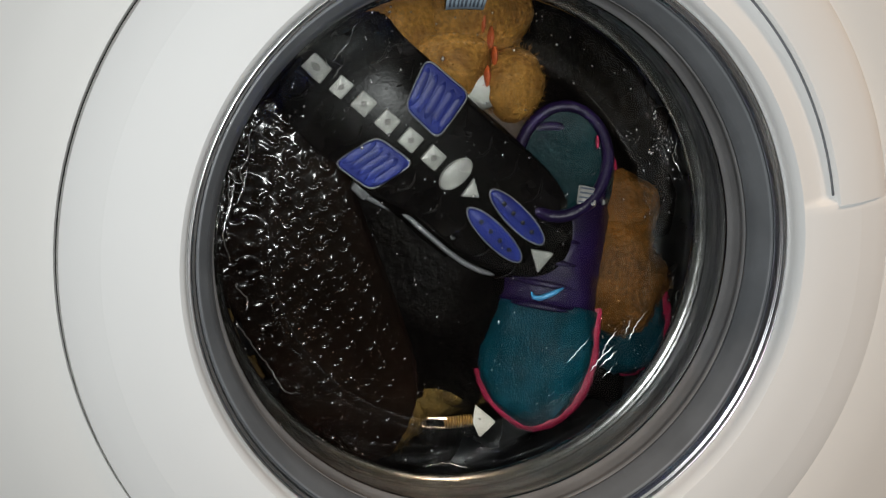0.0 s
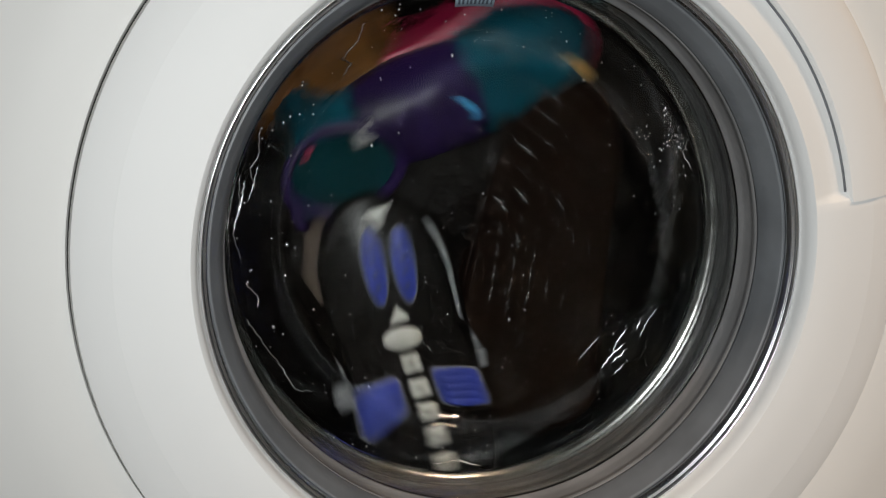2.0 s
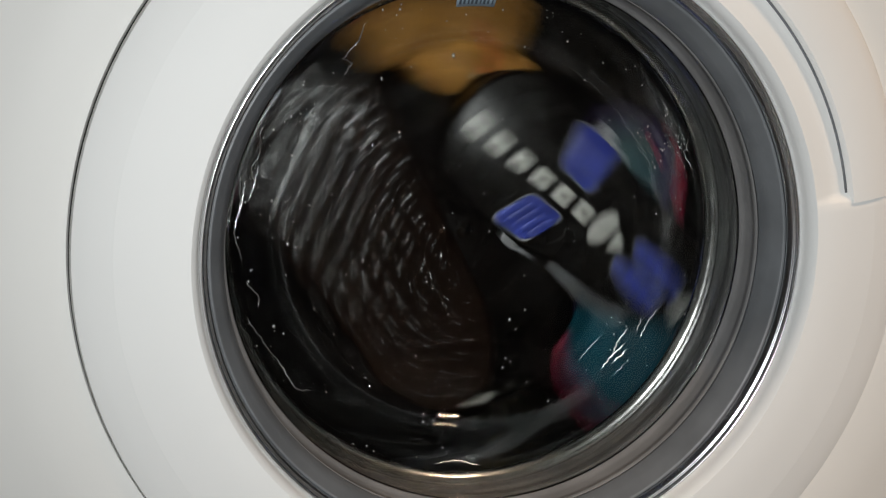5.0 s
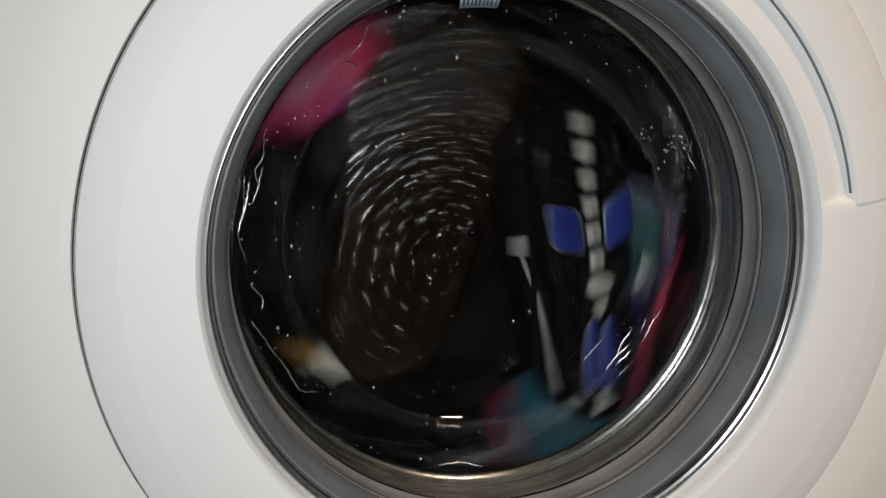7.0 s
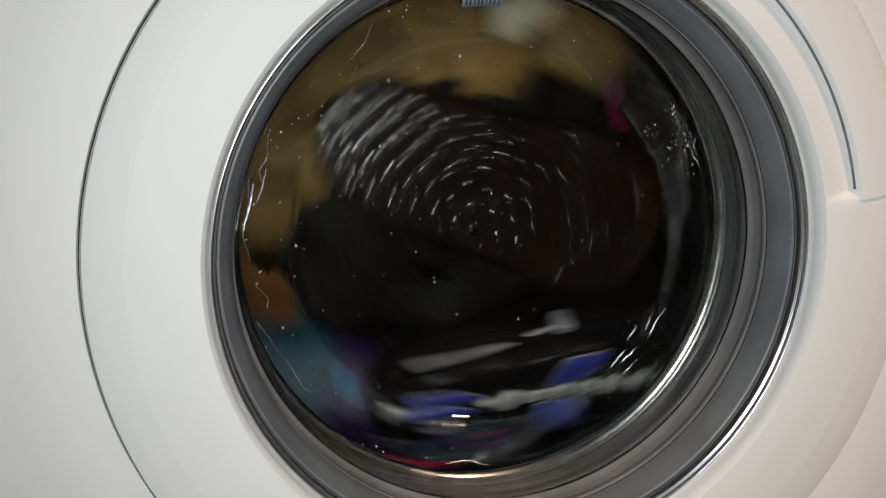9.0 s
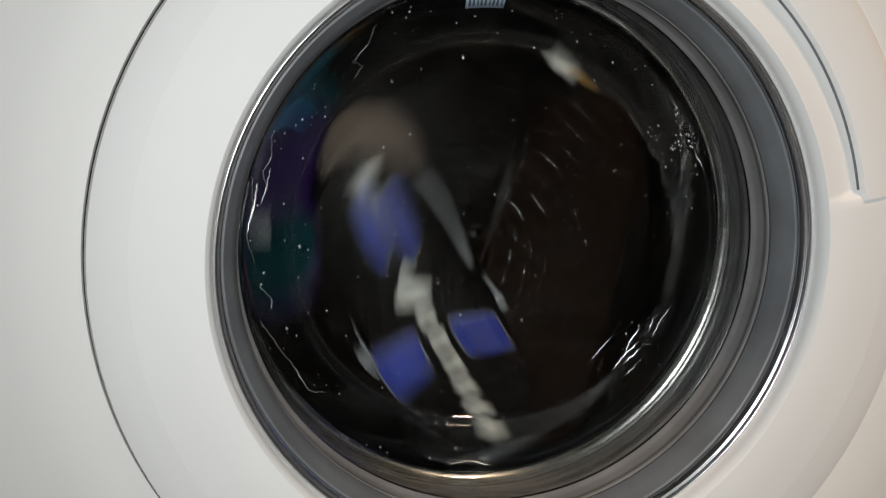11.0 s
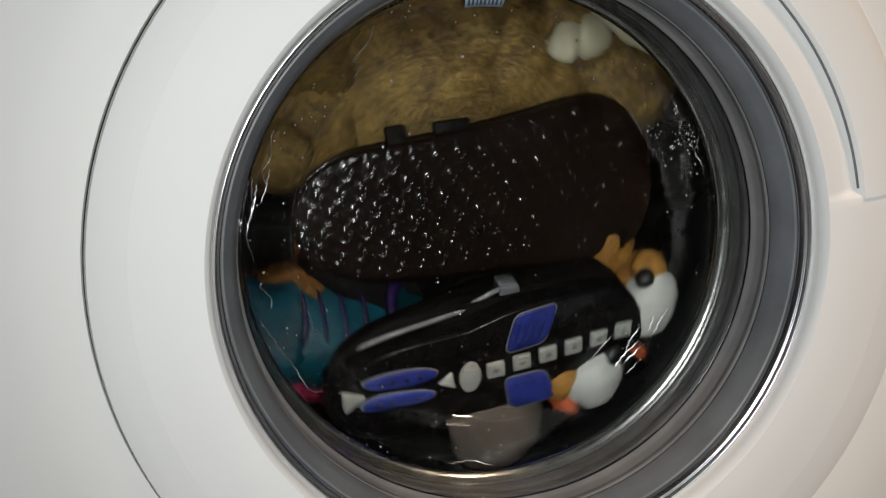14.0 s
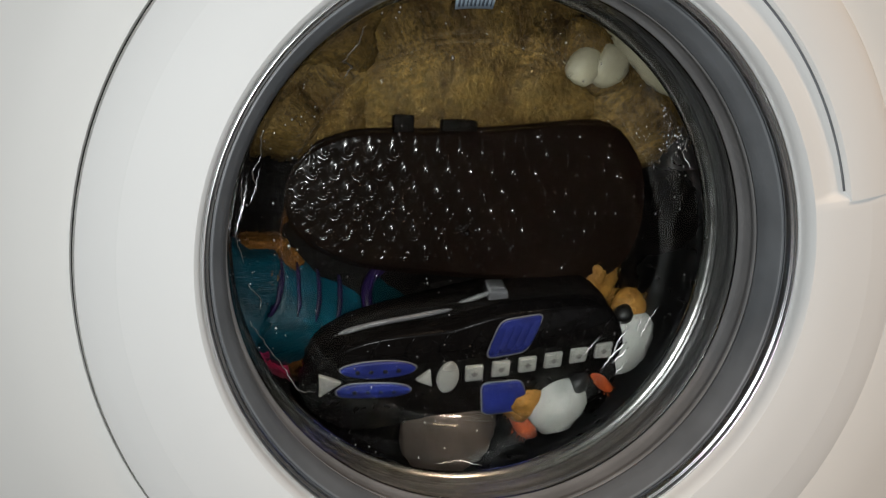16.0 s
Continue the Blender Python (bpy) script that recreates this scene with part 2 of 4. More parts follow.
def blob(bm, at, size, rough=0.1, freq=30.0, detail=4, material=0, tufts=0, tuft=0.006, seed=0, turn=0.0):
    """A soft lump with creases; tufts adds wet locks of pile."""
    made = bmesh.ops.create_icosphere(bm, subdivisions=detail, radius=1.0)["verts"]
    rng = random.Random(seed)
    off = Vector((seed * 3.1, seed * 1.7, seed * 0.9))
    spin = Matrix.Rotation(radians(turn), 3, "Z")
    for v in made:
        d = v.co.normalized()
        p = Vector((d.x * size[0], d.y * size[1], d.z * size[2]))
        k = 1 + rough * noise.noise(p * freq + off) + rough * 0.5 * noise.noise(p * freq * 2.7 + off)
        v.co = spin @ (p * k) + Vector(at)
    faces = {f for v in made for f in v.link_faces}
    for f in faces:
        f.material_index = material
    if tufts:
        flist = sorted(faces, key=lambda f: (round(f.calc_center_median().x, 5), round(f.calc_center_median().y, 5)))
        for f in [rng.choice(flist) for _ in range(tufts)]:
            c, nrm = f.calc_center_median(), f.normal.copy()
            if f.normal.length < 0.1:
                f.normal_update()
                nrm = f.normal.copy()
            t = Vector((rng.uniform(-1, 1), rng.uniform(-1, 1), rng.uniform(-1, 1)))
            lean = (nrm * 0.55 + t * 0.75 + Vector((0, -0.3, 0))).normalized()
            side = lean.cross(nrm)
            side = side.normalized() * tuft * 0.13 if side.length > 1e-4 else Vector((tuft * 0.13, 0, 0))
            c = c + Vector((rng.uniform(-1, 1), rng.uniform(-1, 1), 0)) * 0.002
            tri = [bm.verts.new(c - side), bm.verts.new(c + side), bm.verts.new(c + lean * tuft * rng.uniform(0.5, 1.2))]
            bm.faces.new(tri).material_index = material
    return bm


def thing(name, label, category, group=""):
    return tagged(new(name), label, category, group)


# ---- room ----
def box(bm, x0, x1, y0, y1, z0, z1):
    v = [bm.verts.new((x, y, z)) for x in (x0, x1) for y in (y0, y1) for z in (z0, z1)]
    for f in ((0, 1, 3, 2), (4, 6, 7, 5), (0, 4, 5, 1), (2, 3, 7, 6), (0, 2, 6, 4), (1, 5, 7, 3)):
        bm.faces.new([v[i] for i in f])
    return bm


def build_room():
    for name, b, mat, words in (
            ("floor", (-1.3, 1.3, -1.9, 0.8, -0.1, 0.0), "floor_tile", "brown tiled floor under the washing machine"),
            ("ceiling", (-1.3, 1.3, -1.9, 0.8, 2.4, 2.5), "ceiling", "plain grey painted ceiling"),
            ("wall_north", (-1.3, 1.3, 0.7, 0.8, 0.0, 2.4), "wall", "plain beige painted wall behind the machine"),
            ("wall_south", (-1.3, 1.3, -1.9, -1.8, 0.0, 2.4), "wall", "plain beige painted wall"),
            ("wall_west", (-1.3, -1.2, -1.8, 0.7, 0.0, 2.4), "wall", "plain beige painted wall"),
            ("wall_east", (1.2, 1.3, -1.8, 0.7, 0.0, 2.4), "wall", "plain beige painted wall")):
        tagged(part(name, box(bmesh.new(), *b), mat, smooth=False), words, name.split("_")[0], kind="structure")
    light = thing("ceiling_lamp", "small round spotlight on the grey ceiling", "lamp")
    light.location = (0.85, -1.10, 2.40)
    bm = bmesh.new()
    bmesh.ops.create_cone(bm, cap_ends=True, segments=40, radius1=0.06, radius2=0.07, depth=0.05,
                          matrix=Matrix.Translation((0, 0, -0.025)))
    sharp(part("base", bm, "ceiling", light))
    bm = bmesh.new()
    bmesh.ops.create_uvsphere(bm, u_segments=40, v_segments=16, radius=0.045, matrix=Matrix.Translation((0, 0, -0.05)) @ Matrix.Diagonal((1, 1, 0.5, 1)))
    part("shade", bm, "opal", light, "glowing opal glass shade")


build_room()


# ---- washing machine ----
def front_panel(bm):
    """The sheet-metal front with its round opening, pressed in a shallow ring round the door."""
    segs = 144
    rings = []
    prof = ((0.2400, 0.06), (0.2401, 0.012), (0.2412, 0.006), (0.248, 0.0045), (0.262, 0.001), (0.275, 0.0))
    for i in range(segs):
        a = 2 * math.pi * i / segs
        c, s = math.cos(a), math.sin(a)
        ring = [bm.verts.new((r * c, d, r * s)) for r, d in prof]
        k = min(0.30 / max(abs(c), 1e-6), (0.40 if s > 0 else 0.44) / max(abs(s), 1e-6))
        ring.append(bm.verts.new((k * c * 0.985, 0.0, k * s * 0.985)))
        ring.append(bm.verts.new((k * c, 0.006, k * s)))
        rings.append(ring)
    for i in range(segs):
        a, b = rings[i], rings[(i + 1) % segs]
        for k in range(len(a) - 1):
            bm.faces.new((a[k], a[k + 1], b[k + 1], b[k]))
    return bm


def recess(r, a):
    """How far the grip hollow sinks at the radius r and the angle a of the door's face."""
    def step(x, lo, hi):
        t = min(1.0, max(0.0, (x - lo) / (hi - lo)))
        return t * t * (3 - 2 * t)
    return 0.0042 * step(a, 9.0, 10.5) * (1 - step(a, 98.0, 101.0)) * min(1.0, max(0.0, (r - 0.1800) / 0.014))


def build_machine():
    machine = thing("washing_machine", "white front-loading washing machine with a round glass door", "washing machine")
    machine.location = (0, 0, HZ)
    sharp(part("front_panel", front_panel(bmesh.new()), "enamel", machine), 30)
    bm = bmesh.new()
    for b in ((-0.30, -0.294, 0.006, 0.55, -0.44, 0.40), (0.294, 0.30, 0.006, 0.55, -0.44, 0.40),
              (-0.294, 0.294, 0.006, 0.55, 0.394, 0.40), (-0.294, 0.294, 0.544, 0.55, -0.44, 0.394),
              (-0.294, 0.294, 0.03, 0.544, -0.44, -0.434)):
        box(bm, *b)
    part("cabinet", bm, "enamel", machine, smooth=False)
    for x in (-0.25, 0.25):
        for y in (0.06, 0.49):
            bm = bmesh.new()
            bmesh.ops.create_cone(bm, cap_ends=True, segments=20, radius1=0.022, radius2=0.018, depth=0.0105,
                                  matrix=Matrix.Translation((x, y, -0.4448)))
            sharp(part("foot", bm, "rubber_dark", machine, "black rubber foot"))

    # the door: a turned ring with a grip hollow
    door = new("door")
    door.parent = machine
    radii = (0.1775, 0.1778, 0.1786, 0.1805, 0.187, 0.190, 0.193, 0.196, 0.199, 0.2035, 0.2085, 0.214, 0.2175, 0.2185, 0.228, 0.233, 0.2372, 0.2388, 0.2390)
    depth = (0.0145, 0.0045, 0.0000, -0.0024, -0.0034, -0.0038, -0.0041, -0.0043, -0.0045, -0.0046, -0.0047, -0.0048, -0.0048, -0.0047, -0.0042, -0.0036, -0.0028, 0.0005, 0.03)
    bm = bmesh.new()
    angles = sorted(set([i * 2.5 for i in range(144)] + [9, 9.5, 10, 10.5, 11, 98, 98.7, 99.4, 100, 101]))
    rings = [[bm.verts.new((r * math.cos(radians(a)), d + (recess(r, a) if r < 0.2395 else 0), r * math.sin(radians(a)))) for r, d in zip(radii, depth)]
             for a in angles]
    for i in range(len(rings)):
        a, b = rings[i], rings[(i + 1) % len(rings)]
        for k in range(len(radii) - 1):
            bm.faces.new((a[k], a[k + 1], b[k + 1], b[k]))
    sharp(part("door_ring", bm, "door_white", door, "white plastic door ring with a grip hollow"), 40)
    ring = door.children[0].data
    edge_marks = ring.attributes.get("sharp_edge") or ring.attributes.new("sharp_edge", "BOOLEAN", "EDGE")
    for e in ring.edges:
        a, b = (ring.vertices[i].co for i in e.vertices)
        if abs(math.hypot(a.x, a.z) - 0.2175) < 2e-4 and abs(math.hypot(b.x, b.z) - 0.2175) < 2e-4:
            edge_marks.data[e.index].value = True
    # the grip bridging the hollow
    grip = ((0.2024, 0.008), (0.2022, -0.0050), (0.2027, -0.0058), (0.2060, -0.0063), (0.2140, -0.0065), (0.2190, -0.0062), (0.2290, -0.0048),
            (0.2350, -0.0036), (0.2380, -0.0016), (0.2388, 0.009))
    sharp(part("handle", lathe(grip, 60, True, 8.8, 101.0), "door_white", door, "white plastic grip along the door's rim"), 40)
    # thin grey strip along the foot of the grip's inner wall
    part("grip_joint", lathe(((0.2010, -0.0009), (0.2021, -0.0012), (0.2021, 0.004), (0.2010, 0.004)), 60, True, 10.5, 99.0), "joint", door, "thin grey strip under the grip")
    part("seam", lathe(((0.2391, 0.0045), (0.2399, 0.0045), (0.2399, 0.05), (0.2391, 0.05)), 128), "gap", door, "dark gap round the door")
    part("chrome_ring", lathe(((0.1774, 0.013), (0.1771, 0.0100), (0.1762, 0.0088), (0.1754, 0.0092), (0.1750, 0.0112), (0.1746, 0.0122), (0.1740, 0.0118),
                               (0.1734, 0.0130), (0.1729, 0.0172), (0.1740, 0.0205), (0.1774, 0.022)), 160), "chrome", door, "polished chrome trim ring")
    part("retainer", lathe(((0.1724, 0.0178), (0.1714, 0.0205), (0.1686, 0.0270), (0.1652, 0.0352), (0.1656, 0.0375), (0.1745, 0.0375), (0.1770, 0.0225), (0.1735, 0.0222)), 160), "retainer", door,
         "blue-grey plastic ring behind the chrome")

    # the clear bowl, one thick shell
    front = ((0.1662, 0.0592), (0.1652, 0.0625), (0.1646, 0.070), (0.1644, 0.080), (0.1636, 0.090), (0.1608, 0.0970), (0.1570, 0.1012), (0.1500, 0.1090),
             (0.1420, 0.1185), (0.1350, 0.1265), (0.1300, 0.1305), (0.1240, 0.1330), (0.1100, 0.1350), (0.0800, 0.1372), (0.0400, 0.1384), (0.0080, 0.1388), (0.00002, 0.1388))
    back = tuple((r + 0.0035 if r > 0.01 else r, d + float(np.interp(d, (0.03, 0.09, 0.105, 0.120, 0.132, 0.139), (0.0015, 0.0035, 0.006, 0.0075, 0.0045, 0.0035))))
                 for r, d in reversed(front))
    bowl = part("glass_bowl", lathe(front + back, 160), "glass", door, "clear wet glass bowl of the door")
    bowl.visible_shadow = False
    # drops of water on the inside of the glass, and bright tubes for reflections
    rng = random.Random(11)

    def on_glass(r):
        return float(np.interp(-r, [-q[0] for q in front], [q[1] for q in front]))

    bm = bmesh.new()
    for k in range(260):
        r = 0.1625 * rng.random() ** (0.5 if k % 3 else 0.12)
        a = rng.uniform(0, 2 * math.pi)
        size = rng.uniform(0.0003, 0.0008) * (1.6 if k % 17 == 0 else 1)
        m = Matrix.Translation((r * math.cos(a), on_glass(r) - size * 0.2, r * math.sin(a))) @ Matrix.Diagonal((size, size * 0.8, size * rng.uniform(1, 1.6), 1))
        bmesh.ops.create_icosphere(bm, subdivisions=2, radius=1.0, matrix=m)
    # a patch of foam drops clinging beside the upper rim of the bowl
    for k in range(48):
        r, a = 0.1585 - 0.020 * rng.random() ** 1.4, radians(rng.gauss(25, 4.5))
        size = rng.uniform(0.0003, 0.0007)
        m = Matrix.Translation((r * math.cos(a), on_glass(r) - size * 0.2, r * math.sin(a))) @ Matrix.Diagonal((size, size * 0.8, size * rng.uniform(1, 2.2), 1))
        bmesh.ops.create_icosphere(bm, subdivisions=2, radius=1.0, matrix=m)
    drops = part("water_spray", bm, "bead", door, "small drops of water on the glass")
    drops["kind"] = "stuff"
    drops.visible_shadow = False
    # metal tubes laid where the torch's reflections show on the wet glass
    for run in (((152, 0.159), (158, 0.154), (161, 0.156), (166, 0.150)), ((196, 0.160), (203, 0.157), (210, 0.155), (217, 0.1565), (221, 0.151)),
                ((118, 0.158), (122, 0.150), (127, 0.147), (125, 0.141), (129, 0.138)), ((327, 0.1465), (332, 0.1460), (337, 0.1475)),
                ((188, 0.155), (193, 0.150), (195, 0.152)), ((24, 0.160), (20, 0.156), (16, 0.158)), ((163, 0.161), (170, 0.158), (176, 0.160), (183, 0.156)),
                ((258, 0.158), (264, 0.156), (270, 0.159)),
                ((164, 0.1575), (168, 0.157), (173, 0.158)), ((160, 0.152), (165, 0.1515), (169, 0.153)), ((313, 0.141), (318, 0.1405), (324, 0.142)),
                ((316, 0.143), (323, 0.1445)), ((319, 0.140), (323, 0.1385), (328, 0.139)), ((314, 0.1475), (319, 0.148)), ((328, 0.1435), (333, 0.1425)),
                ((310, 0.129), (316, 0.1285), (321, 0.129))):
        pts = []
        for i in range(len(run) * 5 - 4):
            f = i / 5
            k = min(int(f), len(run) - 2)
            a = radians(run[k][0] + (run[k + 1][0] - run[k][0]) * (f - k)) + 0.0025 * math.sin(i * 1.9)
            r = run[k][1] + (run[k + 1][1] - run[k][1]) * (f - k) ** 2 * (3 - 2 * (f - k)) + 0.0004 * math.sin(i * 2.7)
            pts.append((r * math.cos(a), on_glass(r) - 0.0004, r * math.sin(a)))
        bm = bmesh.new()
        tube(bm, pts, 0.0008 if run[0][1] in (0.1575, 0.141, 0.143, 0.140) else 0.0004, 8)
        streak = part("water_run", bm, "bead", door, "thin bright tube standing for a torch reflection on the wet glass")
        streak.visible_shadow = False

    # gasket: folded grey rubber round the bowl
    gasket = new("gasket")
    gasket.parent = machine
    part("outer_fold", lathe(((0.1655, 0.0379), (0.1664, 0.0440), (0.1676, 0.0452), (0.1669, 0.0480), (0.1674, 0.0530), (0.1662, 0.0560), (0.1650, 0.0574), (0.1648, 0.0582), (0.1701, 0.0588),
                              (0.1703, 0.0625), (0.1710, 0.0682), (0.1980, 0.070), (0.1980, 0.0379)), 160), "rubber", gasket, "grey rubber outer fold")
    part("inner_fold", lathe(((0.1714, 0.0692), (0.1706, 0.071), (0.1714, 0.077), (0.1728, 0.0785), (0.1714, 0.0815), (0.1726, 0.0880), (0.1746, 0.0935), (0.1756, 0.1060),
                              (0.1800, 0.1075), (0.1980, 0.1080), (0.1980, 0.0706)), 160), "rubber_dark", gasket, "wet rubber inner fold in a darker grey than the outer")
    part("band", lathe(((0.1752, 0.0968), (0.1734, 0.0966), (0.1700, 0.0982), (0.1668, 0.1006), (0.1657, 0.1028), (0.1662, 0.1042), (0.1752, 0.1042)), 160), "band", gasket,
         "bright steel band round the gasket")

    # the drum
    drum = new("drum")
    drum.parent = machine
    part("shell", lathe(((0.198, 0.112), (0.245, 0.114), (0.250, 0.12), (0.250, 0.44), (0.0005, 0.45), (0.0005, 0.455), (0.256, 0.445), (0.256, 0.11)), 96),
         "steel", drum, "stainless steel drum")
    for k in range(3):
        bm = bmesh.new()
        m = Matrix.Rotation(radians(-(30 + 120 * k)), 4, "Y") @ Matrix.Translation((0.228, 0.28, 0)) @ Matrix.Diagonal((0.022, 0.14, 0.03, 1))
        bmesh.ops.create_uvsphere(bm, u_segments=16, v_segments=10, radius=1.0, matrix=m)
        part("paddle", bm, "steel", drum)

    # printed label at the top of the gasket
    label = part("care_label", lathe(((0.1585, 0.0992), (0.1512, 0.1066), (0.1516, 0.1072), (0.1589, 0.0998)), 16, True, 86.3, 95.9), "label_blue", machine,
                 "pale blue printed label above the glass")
    for k in range(9):
        a = 86.9 + k * 0.98
        part("print", lathe(((0.1572, 0.1000), (0.1525, 0.1048), (0.1527, 0.1052), (0.1574, 0.1004)), 2, True, a, a + (0.5 if k % 3 else 0.35)), "ink", label)
    return machine, drum


machine, drum = build_machine()


# ---- laundry: every thing lies in its own plane, x along it, y across, z towards the door ----
PLANE = pose(0, 0, HZ, 90, 0, 0)


def half_width(s, toe, waist, heel):
    """Half the width of a sole at s, from 0 at the heel to 1 at the toe."""
    k = np.interp(s, (0, 0.22, 0.45, 0.72, 1.0), (heel, heel, waist, toe, toe * 0.9))
    end = min(1.0, s / 0.14, (1 - s) / 0.24)
    return float(k) * math.sqrt(max(0.0, 1 - (1 - end) ** 2))


def sole_outline(length, toe, waist, heel, x0, bend=0.0, n=28, slim=1.0):
    up, down = [], []
    for i in range(n + 1):
        s = 0.5 - 0.5 * math.cos(math.pi * i / n)
        w, x = half_width(s, toe, waist, heel), x0 + s * length
        y = bend * math.sin(math.pi * s)
        up.append((x, y + w))
        down.append((x, y - w * float(np.interp(s, (0, 0.42, 0.56, 1), (1, 1, slim, slim)))))
    return up + down[-2:0:-1]


def upper_body(length, toe, waist, heel, x0, z_top, height, lean=0.86, bend=0.0, n=24, around=18):
    """The shoe's upper below its sole (towards -z), tapering to the toe."""
    bm = bmesh.new()
    rings = []
    for i in range(n + 1):
        s = 0.01 + 0.98 * (0.5 - 0.5 * math.cos(math.pi * i / n))
        w = max(0.002, half_width(s, toe, waist, heel) * 0.98)
        h = height * float(np.interp(s, (0, 0.1, 0.45, 0.75, 0.95, 1), (0.8, 1.0, 0.85, 0.5, 0.4, 0.25)))
        x, y = x0 + s * length, bend * math.sin(math.pi * s)
        ring = []
        for k in range(around):
            a = math.pi * k / (around - 1)
            ca = math.cos(a)
            bulge = 1.05 - (1 - lean) * math.sin(a)
            wr = 0.002 * noise.noise(Vector((x * 60, ca * 3, h * 40)))
            ring.append(bm.verts.new((x, y + (w * bulge + wr) * math.copysign(abs(ca) ** 0.7, ca), z_top - h * math.sin(a) ** 0.8 + wr)))
        rings.append(ring)
    for a, b in zip(rings, rings[1:]):
        for k in range(around):
            bm.faces.new((a[k], a[(k + 1) % around], b[(k + 1) % around], b[k]))
    bm.faces.new(rings[0])
    bm.faces.new(rings[-1][::-1])
    return bm


def beads(bm, spots, seed, small=0.0005, large=0.0013):
    """Small beads scattered over a surface, standing for its wet glints."""
    rng = random.Random(seed)
    for x, y, z in spots:
        k = rng.uniform(small, large)
        m = Matrix.Translation((x, y, z)) @ Matrix.Diagonal((k * rng.uniform(0.8, 1.5), k * rng.uniform(0.8, 1.5), k * 0.8, 1))
        bmesh.ops.create_icosphere(bm, subdivisions=2, radius=1.0, matrix=m)
    return bm


def wet(ob, spots, seed, small=0.0005, large=0.0010):
    made = part("water_beads", beads(bmesh.new(), spots, seed, small, large), "bead", ob, "bright metal beads standing for glints on the wet surface")
    made["kind"] = "stuff"
    return made


def build_black_shoe():
    shoe = thing("black_shoe", "wet black running shoe with blue pads and silver studs", "shoe", "shoes in the drum")
    size = (0.249, 0.049, 0.048, 0.050, -0.141)
    out = sole_outline(*size, bend=-0.003, slim=0.80)
    sharp(part("sole", slab(bmesh.new(), out, -0.020, 0.0, 0.004), "black_sole", shoe), 50)
    part("upper", upper_body(*size, -0.017, 0.075, bend=-0.003), "black_cloth", shoe)
    # fine grooves across the rubber
    for k in range(9):
        x = -0.122 + k * 0.025
        for side in (-1, 1):
            bm = bmesh.new()
            tube(bm, [(x + 0.004 * math.sin(j), side * (0.018 + j * 0.0055), 0.0002) for j in range(5)], 0.0011, 6)
            part("rib", bm, "black_sole", shoe)

    def pad(name, points, mat, z=0.0022, edge=0.0016, dome=0.0, rim=True, words=""):
        bm = bmesh.new()
        slab(bm, points, -0.002, z, edge, dome)
        ob = sharp(part(name, bm, mat, shoe, words), 50)
        if rim:
            bm = bmesh.new()
            n = len(points)
            cx, cy = sum(p[0] for p in points) / n, sum(p[1] for p in points) / n
            tube(bm, [(cx + (x - cx) * 1.02, cy + (y - cy) * 1.02, 0.0008) for x, y in points + points[:2]], 0.0007, 6)
            part("rim", bm, "stripe", ob, "silver rim")
        return ob

    for words, pts in (("ridged blue rubber pad", [(-0.069, 0.046), (-0.030, 0.0475), (-0.0265, 0.0105), (-0.058, 0.0115)]),
                       ("ridged blue rubber pad", [(-0.070, -0.050), (-0.0375, -0.0475), (-0.028, -0.0140), (-0.0595, -0.0165)])):
        wing = pad("blue_pad", rounded(pts, 0.007), "blue", words=words)
        for k in range(5):
            f = (k + 0.5) / 5
            a = Vector(pts[0]).lerp(Vector(pts[1]), f)
            b = Vector(pts[3]).lerp(Vector(pts[2]), f)
            bm = bmesh.new()
            tube(bm, [(*a.lerp(b, 0.1 + 0.8 * j / 6), 0.0020) for j in range(7)], 0.0036, 8, 0.16)
            part("ridge", bm, "blue", wing)
    for cy, turn in ((-0.0147, -4.0), (0.0059, -4.0)):
        cx = 0.0523 if cy < 0 else 0.056
        pod = pad("blue_pod", oval(cx, cy, 0.028, 0.0078, turn), "blue", 0.003, 0.002, 0.0008, words="oval blue rubber pad with dimples")
        for k in range(4):
            bm = bmesh.new()
            slab(bm, oval(cx - 0.015 + k * 0.010, cy + 0.0011 - k * 0.0007, 0.0019, 0.0019, n=12), 0.002, 0.0042, 0.0006)
            part("dimple", bm, "black_felt", pod)
    for k in range(6):
        x, y = -0.0198 - 0.0205 * k, -0.0016 - 0.00125 * k
        sq = pad("stud", rounded([(x - 0.0068, y - 0.0068), (x + 0.0068, y - 0.0068), (x + 0.0068, y + 0.0068), (x - 0.0068, y + 0.0068)], 0.0012, 2),
                 "silver", 0.003, 0.001, rim=False, words="square silver stud")
        bm = bmesh.new()
        slab(bm, [(x - 0.0028, y), (x, y - 0.0028), (x + 0.0028, y), (x, y + 0.0028)], 0.002, 0.0034, 0.0004)
        part("diamond", bm, "silver_dark", sq, smooth=False)
    pad("badge", oval(0, 0, 0.0083, 0.0145, -6), "silver", 0.003, 0.0016, 0.0008, False, "oval silver badge")
    pad("stud", rounded([(0.0245, -0.0015), (0.012, 0.0065), (0.0135, -0.0095)], 0.0012, 2), "silver", 0.003, 0.001, rim=False, words="triangular silver stud")
    pad("stud", rounded([(0.0800, -0.0050), (0.0955, 0.0040), (0.0965, -0.0150)], 0.0015, 2), "silver", 0.003, 0.001, rim=False, words="triangular silver stud")
    # silver piping on both flanks and side tabs
    for side, slim in ((-1, 0.80), (1, 1.0)):
        bm = bmesh.new()
        pts = []
        for j in range(30):
            s = 0.42 + (0.46 if side < 0 else 0.10) * j / 29
            w = half_width(s, 0.049, 0.048, 0.050) * float(np.interp(s, (0, 0.42, 0.56, 1), (1, 1, slim, slim))) * 1.06 + 0.0036
